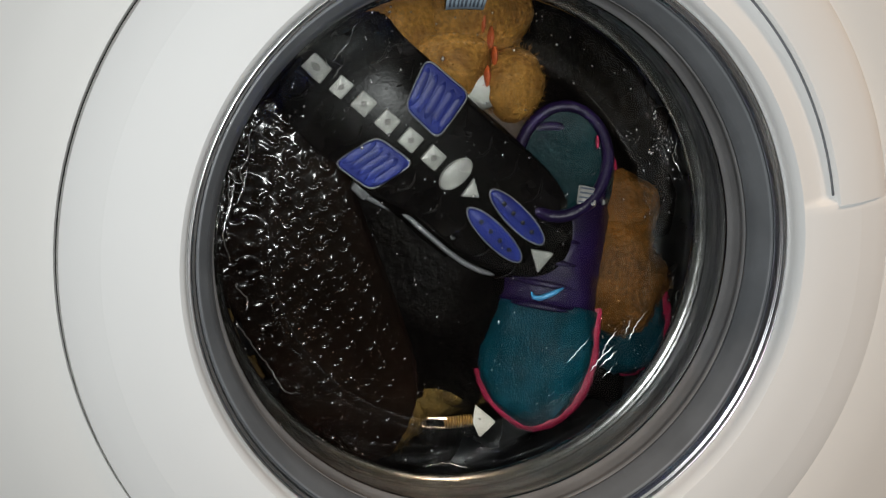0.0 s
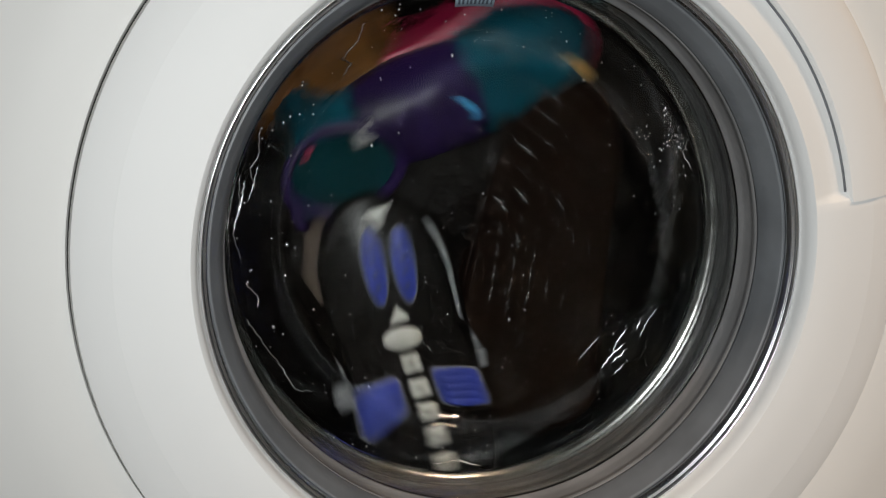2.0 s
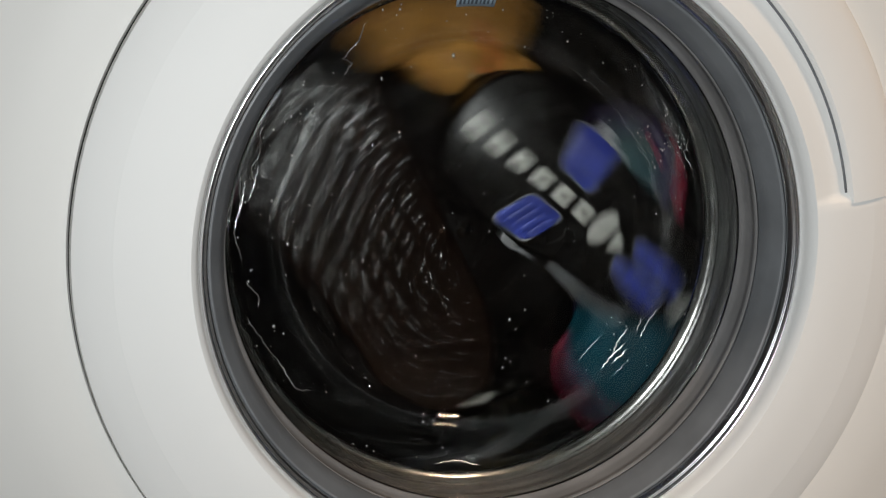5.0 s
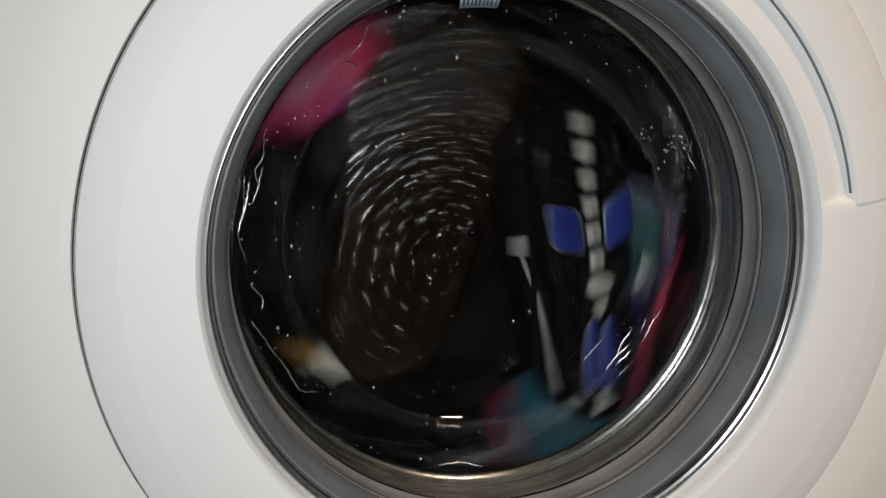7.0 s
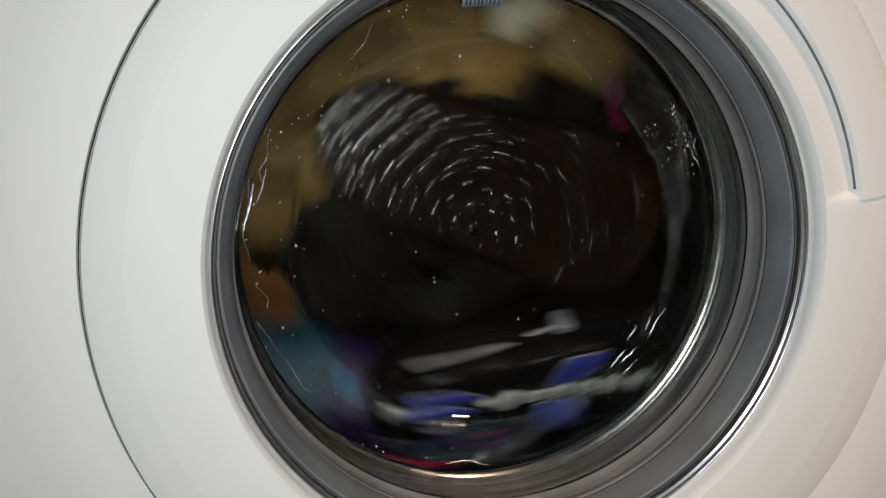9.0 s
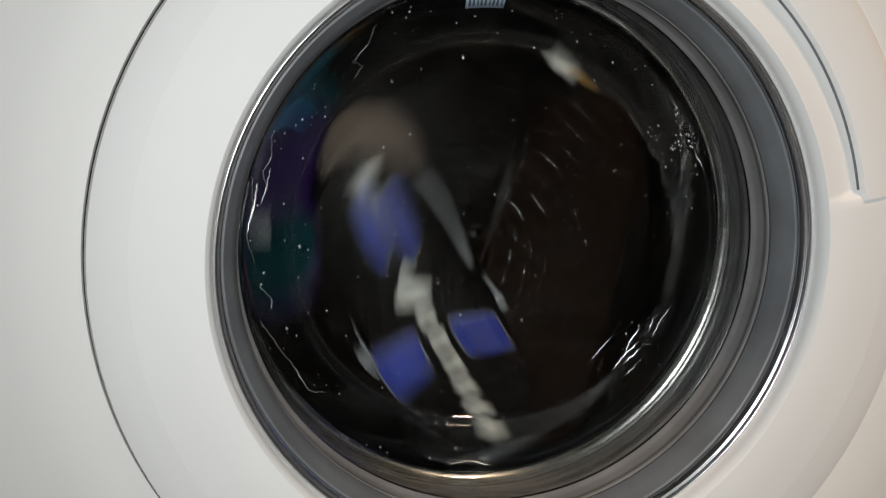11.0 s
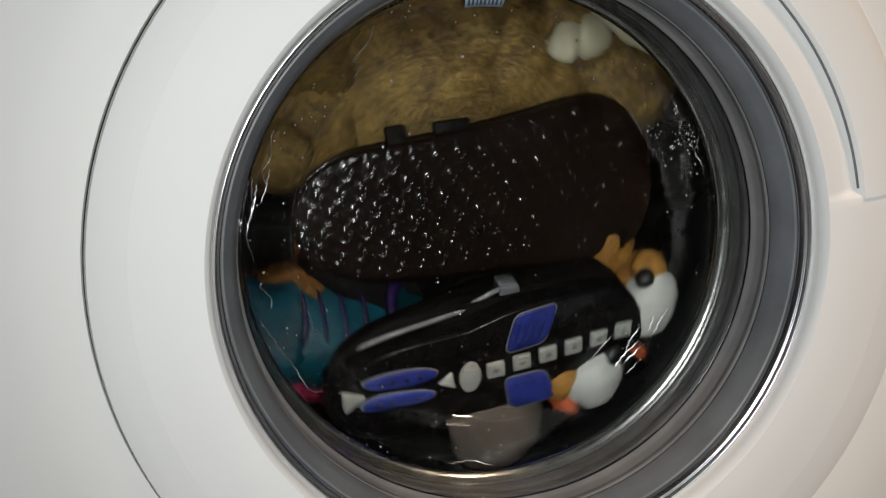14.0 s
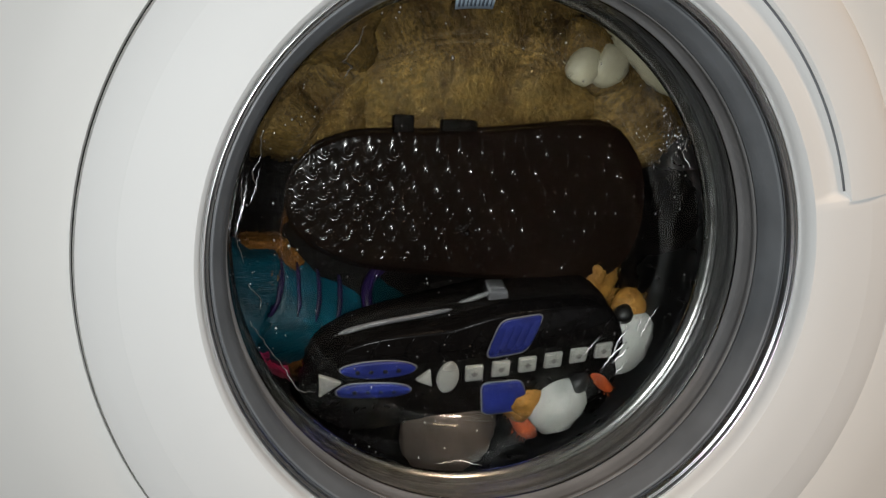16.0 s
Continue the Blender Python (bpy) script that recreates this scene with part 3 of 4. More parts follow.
            pts.append((-0.141 + s * 0.249, side * w - 0.003 * math.sin(math.pi * s), -0.017 - 0.005 * math.cos((s - 0.42) * 9)))
        tube(bm, pts, 0.0021 if side < 0 else 0.0012, 8, 0.9)
        part("piping", bm, "stripe", shoe, "silver piping along the flank")
        bm = bmesh.new()
        x = -0.040
        slab(bm, rounded([(x - 0.008, side * 0.049), (x + 0.008, side * 0.050), (x + 0.007, side * 0.060), (x - 0.007, side * 0.059)], 0.002, 2), -0.034, -0.018, 0.0012)
        part("tab", bm, "stripe", shoe, "silver side tab")
    rng = random.Random(21)
    wet(shoe, [(rng.uniform(-0.125, 0.095), rng.uniform(-0.036, 0.044), 0.0005) for _ in range(75)], 3, 0.0004, 0.0008)
    return shoe


def build_brown_shoe():
    shoe = thing("brown_shoe", "wet dark brown shoe with a wavy tread on its sole", "shoe", "shoes in the drum")
    size = (0.285, 0.051, 0.056, 0.062, -0.150)
    sharp(part("sole", slab(bmesh.new(), sole_outline(*size, bend=0.006), -0.024, 0.0, 0.006), "brown_sole", shoe), 50)
    part("upper", upper_body(*size, -0.02, 0.085, bend=0.006), "brown_sole", shoe)
    # the tread: curled ridges winding round staggered centres
    pitch = 0.0168
    nx, ny = 300, 126
    xs = np.linspace(-0.148, 0.132, nx)[:, None] * np.ones((1, ny))
    ys = np.linspace(-0.062, 0.068, ny)[None, :] * np.ones((nx, 1))
    relief = np.zeros((nx, ny))
    uneven = random.Random(17)
    for i in range(-10, 11):
        for j in range(-6, 7):
            dx, dy = xs - (i + 0.5 * (j % 2)) * pitch, ys - j * pitch * 0.87
            d = np.hypot(dx, dy)
            arms = np.cos(3 * np.arctan2(dy, dx) + 5.2 * d / pitch * 2)
            relief += uneven.uniform(0.45, 1.05) * np.exp(-(d / (0.46 * pitch)) ** 4) * (0.5 + 0.5 * arms)
    relief = 0.0014 * relief
    verts, faces, index = [], [], {}
    for i in range(nx):
        s = (xs[i, 0] + 0.150) / 0.285
        wide = half_width(s, 0.051, 0.056, 0.062) - 0.003
        mid = 0.006 * math.sin(math.pi * s)
        for j in range(ny):
            off = abs(ys[i, j] - mid)
            if off < wide:
                index[i, j] = len(verts)
                verts.append((xs[i, j], ys[i, j], 0.0004 + relief[i, j] * min(1.0, (wide - off) / 0.006)))
    for i, j in index:
        ring = [(i, j), (i + 1, j), (i + 1, j + 1), (i, j + 1)]
        if all(p in index for p in ring):
            faces.append([index[p] for p in ring])
    bm = bmesh.new()
    made = [bm.verts.new(v) for v in verts]
    for f in faces:
        bm.faces.new([made[k] for k in f])
    tread = part("tread", bm, "brown_tread", shoe, "curled tread ridges of the sole")
    tread["kind"] = "stuff"
    bm = bmesh.new()
    tube(bm, [(x, y, -0.010) for x, y in sole_outline(*size, bend=0.006)], 0.0022, 6)
    part("welt", bm, "brown_sole", shoe)
    rng = random.Random(8)
    wet(shoe, [(rng.uniform(-0.13, 0.12), rng.uniform(-0.042, 0.05), 0.0012) for _ in range(80)], 5, 0.0003, 0.0006)
    for x, y, w, h in ((0.046, -0.0510, 0.0075, 0.0075), (0.004, -0.0520, 0.0135, 0.0045)):
        bm = bmesh.new()
        slab(bm, rounded([(x - w, y - h), (x + w, y - h), (x + w, y + h), (x - w, y + h)], 0.002, 2), -0.012, -0.004, 0.001)
        part("pull_tab", bm, "black_cloth", shoe, "black fabric pull tab")
    return shoe


def shoe_shell(x0, x1, length, width, height, n=16, around=20, open_top=False):
    """A stretch of a soft upper, seen from above, between x0 and x1 as parts of its length."""
    bm = bmesh.new()
    rings = []
    for i in range(n + 1):
        s = x0 + (x1 - x0) * i / n
        w = max(0.001, half_width(min(0.998, max(0.002, s)), width, width * 0.86, width * 0.84))
        h = height * float(np.interp(s, (0, 0.06, 0.3, 0.5, 0.75, 0.95, 1), (0.55, 1.0, 0.95, 0.85, 0.55, 0.36, 0.1)))
        ring = []
        for k in range(around):
            a = math.pi * k / (around - 1)
            wr = 0.0028 * noise.noise(Vector((s * 9, math.cos(a) * 2.2, x0 * 5))) + 0.0016 * noise.noise(Vector((s * 30, math.cos(a) * 7, 2)))
            ring.append(bm.verts.new(((s - 0.5) * length, (w + wr) * math.copysign(abs(math.cos(a)) ** 0.75, math.cos(a)), h * math.sin(a) ** 0.75 + wr)))
        rings.append(ring)
    for a, b in zip(rings, rings[1:]):
        for k in range(around):
            bm.faces.new((a[k], a[(k + 1) % around], b[(k + 1) % around], b[k]))
    bm.faces.new(rings[0])
    bm.faces.new(rings[-1][::-1])
    return bm


def build_teal_shoe(words, opened):
    shoe = thing("teal_shoe", words, "shoe", "shoes in the drum")
    length, width = 0.245, 0.047
    part("toe_box", shoe_shell(0.60, 1.0, length, width, 0.062), "teal", shoe, "teal knitted toe box")
    part("midfoot", shoe_shell(0.26, 0.612, length, width * 1.02, 0.064), "teal" if opened else "purple", shoe, "wet knitted midfoot")
    part("heel", shoe_shell(0.0, 0.27, length, width, 0.066), "teal" if not opened else "purple", shoe)
    bm = bmesh.new()
    slab(bm, [(x, y) for x, y in sole_outline(length + 0.007, width + 0.005, width * 0.9 + 0.004, width * 0.9 + 0.003, -length / 2 - 0.0035)], -0.014, 0.006, 0.004)
    sharp(part("sole", bm, "pink", shoe, "pink rubber sole edge"), 50)
    # opening with its padded collar
    bm = bmesh.new()
    rim = [(-0.078 + 0.042 * math.cos(a), 0.033 * math.sin(a), 0.0752 + 0.001 * math.cos(a * 2)) for a in [2 * math.pi * k / 40 for k in range(40)]]
    loops = []
    for k in range(40):
        x, y, z = rim[k]
        out = Vector((x + 0.078, y * 1.3, 0)).normalized()
        loops.append([bm.verts.new(Vector((x, y, z)) + out * 0.0046 * math.cos(b) + Vector((0, 0, 0.0040 * math.sin(b)))) for b in [2 * math.pi * q / 10 for q in range(10)]])
    for k in range(40):
        one, two = loops[k], loops[(k + 1) % 40]
        for q in range(10):
            bm.faces.new((one[q], one[(q + 1) % 10], two[(q + 1) % 10], two[q]))
    part("collar", bm, "purple", shoe, "padded purple collar")
    # the lining sinks into the shoe as a creased hollow
    bm = bmesh.new()
    loops = []
    for f, z in ((1.0, 0.0690), (0.97, 0.0748), (0.90, 0.0744), (0.80, 0.0734), (0.60, 0.0724), (0.36, 0.0719), (0.12, 0.0717)):
        loops.append([bm.verts.new((-0.078 + 0.042 * f * math.cos(a), 0.033 * f * math.sin(a),
                                    z + 0.0010 * noise.noise(Vector((3.2 * f * math.cos(a), 2.4 * f * math.sin(a), 1))))) for a in [2 * math.pi * k / 40 for k in range(40)]])
    for one, two in zip(loops, loops[1:]):
        for k in range(40):
            bm.faces.new((one[k], one[(k + 1) % 40], two[(k + 1) % 40], two[k]))
    bm.faces.new(loops[-1])
    part("insole", bm, "lining", shoe, "teal lining inside the opening, its colour darkened for the shade there")
    bm = bmesh.new()
    tube(bm, [(-0.100 + 0.002 * q, 0.0285 * math.sin(0.9 + 0.02 * q), 0.0785) for q in range(6)], 0.0016, 6)
    part("pull_loop", bm, "pink", shoe, "short pink loop on the collar")
    bm = bmesh.new()
    slab(bm, rounded([(-0.062, 0.015), (-0.047, 0.016), (-0.048, 0.030), (-0.061, 0.028)], 0.002, 2), 0.070, 0.0782, 0.001)
    lab = part("size_label", bm, "silver", shoe, "grey woven size label")
    for k in range(4):
        x = -0.0602 + k * 0.0034
        bm = bmesh.new()
        slab(bm, [(x, 0.0172), (x + 0.0013, 0.0172), (x + 0.0013, 0.0272), (x, 0.0272)], 0.077, 0.0786, 0.0002)
        part("print", bm, "ink", lab, smooth=False)
    # laces and a curved light blue mark on the flank
    for k in range(4):
        bm = bmesh.new()
        x = -0.022 + k * 0.017
        tube(bm, [(x, y, 0.062 - 0.004 * k - 9 * y * y) for y in (-0.022, -0.014, -0.006, 0.006, 0.014, 0.022)], 0.0024, 8, 0.6)
        part("lace", bm, "purple", shoe)
    if not opened:
        bm = bmesh.new()
        hook = [(-0.0113, -0.0013), (-0.0100, 0.0028), (-0.0060, 0.0040), (-0.0010, 0.0026), (0.0060, 0.0004), (0.0125, -0.0025)]
        tube(bm, [(0.018 + 0.97 * d - 0.24 * r, 0.004 + 0.97 * r + 0.24 * d, 0.0535) for r, d in hook], 0.0022, 8, 0.6)
        part("mark", bm, "sky", shoe, "light blue curved mark")
    rng = random.Random(31)
    wet(shoe, [(x, rng.uniform(-0.026, 0.026), 0.062 * float(np.interp(x / length + 0.5, (0.5, 0.75, 0.95), (0.85, 0.55, 0.36)))) for x in [rng.uniform(0.0, 0.10) for _ in range(90)]], 6, 0.0003, 0.0007)
    return shoe


def build_plush(name, words, lumps, mats):
    """A soft toy as one plain mesh of padded lumps."""
    bm = bmesh.new()
    for k, (at, size, mat, tufts) in enumerate(lumps):
        blob(bm, at, size, 0.16, 36, 4, mat, int(tufts * 1.5), 0.0034, seed=k + len(name))
    return tagged(part(name, bm, mats), words, "soft toy", "soft toys in the drum")


black_shoe = build_black_shoe()
brown_shoe = build_brown_shoe()
teal_shoe_low = build_teal_shoe("wet teal and purple trainer with a pink sole, lying toe down", False)
teal_shoe_open = build_teal_shoe("wet purple trainer with its teal lined opening showing", True)
tan_toy = build_plush("soft_toy", "wet tan plush toy with white patches and orange stitching", [
    ((0.002, -0.002, -0.014), (0.036, 0.030, 0.030), 0, 700), ((-0.048, -0.018, -0.012), (0.026, 0.031, 0.028), 0, 600),
    ((0.042, 0.020, -0.014), (0.038, 0.028, 0.028), 0, 500), ((-0.022, -0.024, -0.016), (0.020, 0.016, 0.014), 1, 60),
    ((0.046, 0.028, 0.016), (0.028, 0.021, 0.021), 1, 0), ((-0.026, 0.034, 0.016), (0.030, 0.021, 0.021), 1, 0),
    ((0.060, 0.008, 0.018), (0.015, 0.014, 0.013), 0, 90), ((-0.050, 0.020, 0.016), (0.014, 0.014, 0.013), 0, 90),
    ((0.024, 0.026, 0.026), (0.012, 0.008, 0.010), 2, 0), ((-0.010, 0.022, 0.030), (0.012, 0.006, 0.008), 2, 0),
    ((-0.040, 0.016, 0.028), (0.009, 0.008, 0.008), 2, 0), ((-0.014, 0.030, -0.016), (0.050, 0.024, 0.022), 0, 500),
    ((0.010, 0.036, 0.020), (0.006, 0.019, 0.010), 3, 60),
    ((-0.019, 0.026, -0.035), (0.0024, 0.009, 0.005), 3, 20), ((-0.025, 0.014, -0.036), (0.0022, 0.008, 0.005), 3, 20),
    ((-0.028, 0.000, -0.035), (0.0022, 0.008, 0.005), 3, 20), ((-0.024, -0.015, -0.030), (0.0022, 0.008, 0.005), 3, 20),
    ((0.072, 0.012, 0.004), (0.012, 0.016, 0.014), 0, 60), ((0.078, 0.030, 0.0), (0.008, 0.012, 0.009), 3, 60)],
    ["tan_fur", "white_fur", "black_felt", "orange"])
khaki_toy = build_plush("soft_toy", "large wet khaki plush toy with cream paws", [
    ((0.0, 0.0, -0.035), (0.118, 0.105, 0.044), 0, 5200), ((0.075, -0.055, -0.035), (0.060, 0.055, 0.045), 0, 2200),
    ((-0.045, 0.065, -0.035), (0.060, 0.055, 0.045), 0, 1600), ((-0.082, 0.135, -0.034), (0.040, 0.050, 0.045), 0, 1500), ((-0.072, 0.074, 0.011), (0.013, 0.014, 0.008), 1, 60), ((-0.086, 0.088, 0.011), (0.014, 0.015, 0.008), 1, 60),
    ((-0.108, 0.098, 0.016), (0.013, 0.044, 0.009), 1, 160), ((0.118, -0.062, -0.012), (0.034, 0.022, 0.026), 0, 400),
    ((0.040, -0.078, -0.004), (0.045, 0.028, 0.032), 0, 900), ((-0.085, 0.078, 0.0), (0.018, 0.035, 0.016), 0, 300)], ["khaki_fur", "cream"])
brown_toy = build_plush("soft_toy", "wet amber brown plush toy pressed against the glass", [
    ((0, 0, 0), (0.038, 0.055, 0.04), 0, 1300), ((0.006, 0.052, -0.006), (0.028, 0.034, 0.03), 0, 600),
    ((-0.055, -0.016, -0.012), (0.03, 0.028, 0.03), 0, 500)], ["brown_fur"])


def build_cloth(name, words, mat, at, size, rough, freq, seed, category="cloth"):
    bm = bmesh.new()
    blob(bm, at, size, rough, freq, 5, seed=seed)
    return tagged(part(name, bm, mat), words, category)


taupe_ball = build_cloth("rolled_sock", "wet taupe sock rolled into a ball", "taupe", (0, 0, 0), (0.042, 0.038, 0.03), 0.12, 22, 5, "sock")
pink_cloth = build_cloth("pink_cloth", "crumpled wet pink and purple cloth", "pink_cloth", (0, 0, 0), (0.028, 0.058, 0.024), 0.35, 30, 9)
# Crumpled black lump, added to fill the dark gaps behind the laundry.
dark_filler = build_cloth("black_jacket", "crumpled black filler added for the dark gaps behind the laundry", "black_cloth", (0, 0, 0), (0.215, 0.215, 0.092), 0.26, 14, 13, "jacket")
white_tag = thing("care_tag", "white fabric tag on a ribbed golden ribbon", "tag")
bm = bmesh.new()
slab(bm, rounded([(-0.007, 0.013), (-0.009, -0.002), (-0.004, -0.0125), (0.0095, -0.003)], 0.001, 2), 0, 0.0015, 0.0004)
part("tag_end", bm, "tag", white_tag, "white folded end")
bm = bmesh.new()
for k in range(11):
    x = -0.031 + 0.0021 * k
    tube(bm, [(x, -0.0052, 0.0), (x + 0.0003, -0.002, 0.0006), (x, 0.002, 0.0006), (x - 0.0002, 0.0045, 0.0)], 0.0011, 6)
part("ribbon", bm, "gold_cloth", white_tag, "ribbed golden ribbon")


# ---- what moves ----
def motions():
    turn_t = (0, .95, 1.1, 1.2, 1.3, 1.4, 1.5, 1.6, 1.7, 1.8, 1.9, 2.0, 3.0, 3.1, 3.2, 3.3, 3.9, 4.0, 4.1, 4.2, 6.3, 6.4, 6.5, 7.2, 7.3, 7.4, 7.5, 7.6,
              8.4, 8.5, 8.6, 8.7, 8.8, 9.0, 9.2, 11.3, 11.7, 11.8, 11.9, 12, 12.1, 12.2, 12.3, 12.4, 12.5, 12.7, 13, 13.3, 13.6, 13.8, 14.2, 16)
    turn_a = (0, 0, 6, 12, 23, 34, 47, 68, 89, 113, 126, 140, 395, 420, 455, 488, 735, 768, 790, 813, 1508, 1540, 1573, 1818, 1855, 1883, 1918, 1955,
              2163, 2206, 2228, 2261, 2300, 2372, 2433, 3110, 3224, 3254, 3285, 3303, 3325, 3348, 3375, 3400, 3425, 3461, 3495, 3509, 3500, 3486, 3465, 3465)
    times = [0.0, 0.5, 0.9] + [round(1.0 + 0.1 * k, 1) for k in range(133)] + [14.5, 15.0, 16.0]

    def turned(t):
        return float(np.interp(t, turn_t, turn_a))

    def ride(ob, stops, dip=0.0, shown=None, during=(2.1, 11.6)):
        """Carries ob round with the drum. stops: seconds, place across and up in the drum, depth, spin, lean, roll, and how far it has slid round.
        While it tumbles it sinks behind the rest by dip, save where it comes round to the stretch shown (middle, half its width)."""
        cols = list(zip(*stops))
        rows = []
        for t in times:
            u, v, y, spin, lean, roll, slid = (float(np.interp(t, cols[0], c)) for c in cols[1:])
            a = turned(t) + slid
            if dip and shown:
                off = abs((math.degrees(math.atan2(v, u)) + a - shown[0] + 180) % 360 - 180) - shown[1]
                y += dip * min(1.0, max(0.0, off / 35)) * float(np.interp(t, (during[0], during[0] + 0.3, during[1] - 0.3, during[1]), (0, 1, 1, 0)))
            rows.append((t, PLANE @ pose(0, 0, 0, 0, 0, a) @ pose(u, v, -y, 0, 0, spin) @ pose(0, 0, 0, lean, roll, 0)))
        walk(ob, rows)

    def lean_of(a, t):
        """The shoe rocks on its edge as it goes round."""
        deep = float(np.interp(t, (1.5, 2.3, 12.3, 12.6), (-22, -46, -46, -24)))
        return float(np.interp(a % 360, (0, 70, 100, 150, 200, 262, 285, 305, 318, 360), (15, 15, 0, -22, deep, deep, -18, -8, 8, 15)))

    walk(drum, [(t, Matrix.Rotation(-radians(turned(t)), 4, "Y")) for t in times])
    shoe_rows = (
        (0.0, -41, 0.001, 0.042), (0.5, -41, 0.001, 0.042), (0.9, -41, 0.001, 0.043), (1.0, -38, -0.001, 0.042),
        (1.1, -33, -0.009, 0.038), (1.2, -27, -0.014, 0.035), (1.3, -16, -0.023, 0.031), (1.4, -6, -0.030, 0.023),
        (1.5, 7, -0.041, 0.012), (1.6, 28, -0.057, -0.000), (1.7, 50, -0.062, -0.013), (1.8, 74, -0.065, -0.039),
        (1.9, 87, -0.055, -0.056), (2.0, 104, -0.046, -0.077), (2.1, 123, -0.038, -0.094), (2.2, 148, -0.013, -0.119),
        (2.3, 167, 0.012, -0.131), (2.4, 192, 0.060, -0.130), (2.5, 215, 0.105, -0.114), (2.6, 239, 0.141, -0.071),
        (2.7, 267, 0.148, -0.014), (2.8, 290, 0.140, 0.029), (2.9, 320, 0.107, 0.063), (3.0, 344, 0.044, 0.084),
        (3.1, 381, 0.019, 0.045), (3.2, 417, -0.036, -0.035), (3.3, 450, -0.019, -0.102), (3.4, 501, 0.030, -0.102),
        (3.5, 551, 0.062, -0.102), (3.6, 597, 0.120, -0.075), (3.7, 632, 0.123, -0.023), (3.8, 668, 0.126, 0.020),
        (3.9, 702, 0.103, 0.029), (4.0, 728, 0.053, 0.037), (4.1, 750, 0.019, 0.020), (4.2, 774, -0.006, 0.017),
        (4.3, 807, -0.023, 0.003), (4.4, 840, -0.051, -0.056), (4.5, 873, -0.026, -0.093), (4.6, 906, 0.028, -0.106),
        (4.7, 939, 0.067, -0.097), (4.8, 972, 0.088, -0.075), (4.9, 1005, 0.104, -0.035), (5.0, 1038, 0.106, -0.002),
        (5.1, 1071, 0.091, 0.020), (5.2, 1104, 0.067, 0.034), (5.3, 1137, 0.027, 0.043), (5.4, 1170, -0.029, -0.002),
        (5.5, 1203, -0.053, -0.063), (5.6, 1236, -0.021, -0.095), (5.7, 1269, 0.034, -0.106), (5.8, 1303, 0.069, -0.095),
        (5.9, 1336, 0.090, -0.071), (6.0, 1369, 0.105, -0.032), (6.1, 1402, 0.105, 0.001), (6.2, 1435, 0.089, 0.021),
        (6.3, 1468, 0.066, 0.027), (6.4, 1501, 0.021, 0.042), (6.5, 1534, -0.036, -0.008), (6.6, 1572, -0.058, -0.079),
        (6.7, 1611, 0.000, -0.104), (6.8, 1641, 0.055, -0.108), (6.9, 1690, 0.087, -0.078), (7.0, 1716, 0.101, -0.045),
        (7.1, 1747, 0.110, -0.013), (7.2, 1780, 0.099, 0.017), (7.3, 1815, 0.075, 0.027), (7.4, 1843, 0.051, 0.048),
        (7.5, 1880, -0.004, 0.060), (7.6, 1918, -0.066, -0.012), (7.7, 1942, -0.059, -0.079), (7.8, 1971, -0.000, -0.111),
        (7.9, 1993, 0.066, -0.101), (8.0, 2017, 0.112, -0.056), (8.1, 2039, 0.116, -0.013), (8.2, 2069, 0.112, 0.003),
        (8.3, 2094, 0.096, 0.012), (8.4, 2125, 0.081, -0.003), (8.5, 2165, 0.043, 0.000), (8.6, 2187, 0.022, 0.013),
        (8.7, 2222, -0.007, 0.004), (8.8, 2268, -0.047, -0.060), (8.9, 2315, -0.025, -0.113), (9.0, 2343, 0.027, -0.131),
        (9.1, 2362, 0.080, -0.113), (9.2, 2393, 0.111, -0.071), (9.3, 2427, 0.096, -0.056), (9.4, 2460, 0.108, -0.020),
        (9.5, 2493, 0.101, 0.012), (9.6, 2527, 0.080, 0.025), (9.7, 2560, 0.054, 0.045), (9.8, 2593, -0.000, 0.023),
        (9.9, 2627, -0.043, -0.031), (10.0, 2660, -0.045, -0.084), (10.1, 2693, 0.005, -0.104), (10.2, 2727, 0.059, -0.104),
        (10.3, 2760, 0.080, -0.084), (10.4, 2794, 0.100, -0.048), (10.5, 2827, 0.110, -0.013), (10.6, 2860, 0.099, 0.017),
        (10.7, 2894, 0.076, 0.027), (10.8, 2927, 0.045, 0.046), (10.9, 2960, -0.012, 0.013), (11.0, 2994, -0.047, -0.044),
        (11.1, 3027, -0.035, -0.089), (11.2, 3060, 0.017, -0.105), (11.3, 3094, 0.096, -0.123), (11.4, 3121, 0.150, -0.064),
        (11.5, 3143, 0.158, -0.008), (11.6, 3168, 0.148, 0.014), (11.7, 3188, 0.118, 0.027), (11.8, 3213, 0.083, -0.012),
        (11.9, 3244, 0.050, 0.002), (12.0, 3262, 0.047, 0.011), (12.1, 3285, 0.031, 0.029), (12.2, 3309, 0.002, 0.030),
        (12.3, 3331, -0.035, -0.016), (12.4, 3365, -0.052, -0.049), (12.5, 3383, -0.049, -0.070), (12.6, 3406, -0.039, -0.090),
        (12.7, 3418, -0.017, -0.098), (12.9, 3436, 0.024, -0.096), (13.0, 3454, 0.040, -0.096), (13.1, 3457, 0.049, -0.088),
        (13.3, 3469, 0.062, -0.081), (13.5, 3468, 0.059, -0.090), (13.6, 3459, 0.042, -0.101), (13.8, 3444, 0.011, -0.110),
        (14.2, 3422, -0.012, -0.108), (14.5, 3422, -0.013, -0.108), (16.0, 3422, -0.014, -0.108),
    )
    walk(black_shoe, [(t, PLANE @ pose(u, v, -0.146, 0, 0, a) @ pose(0, 0, 0, lean_of(a, t), 0, 0)) for t, a, u, v in shoe_rows])
    brown_rows = []
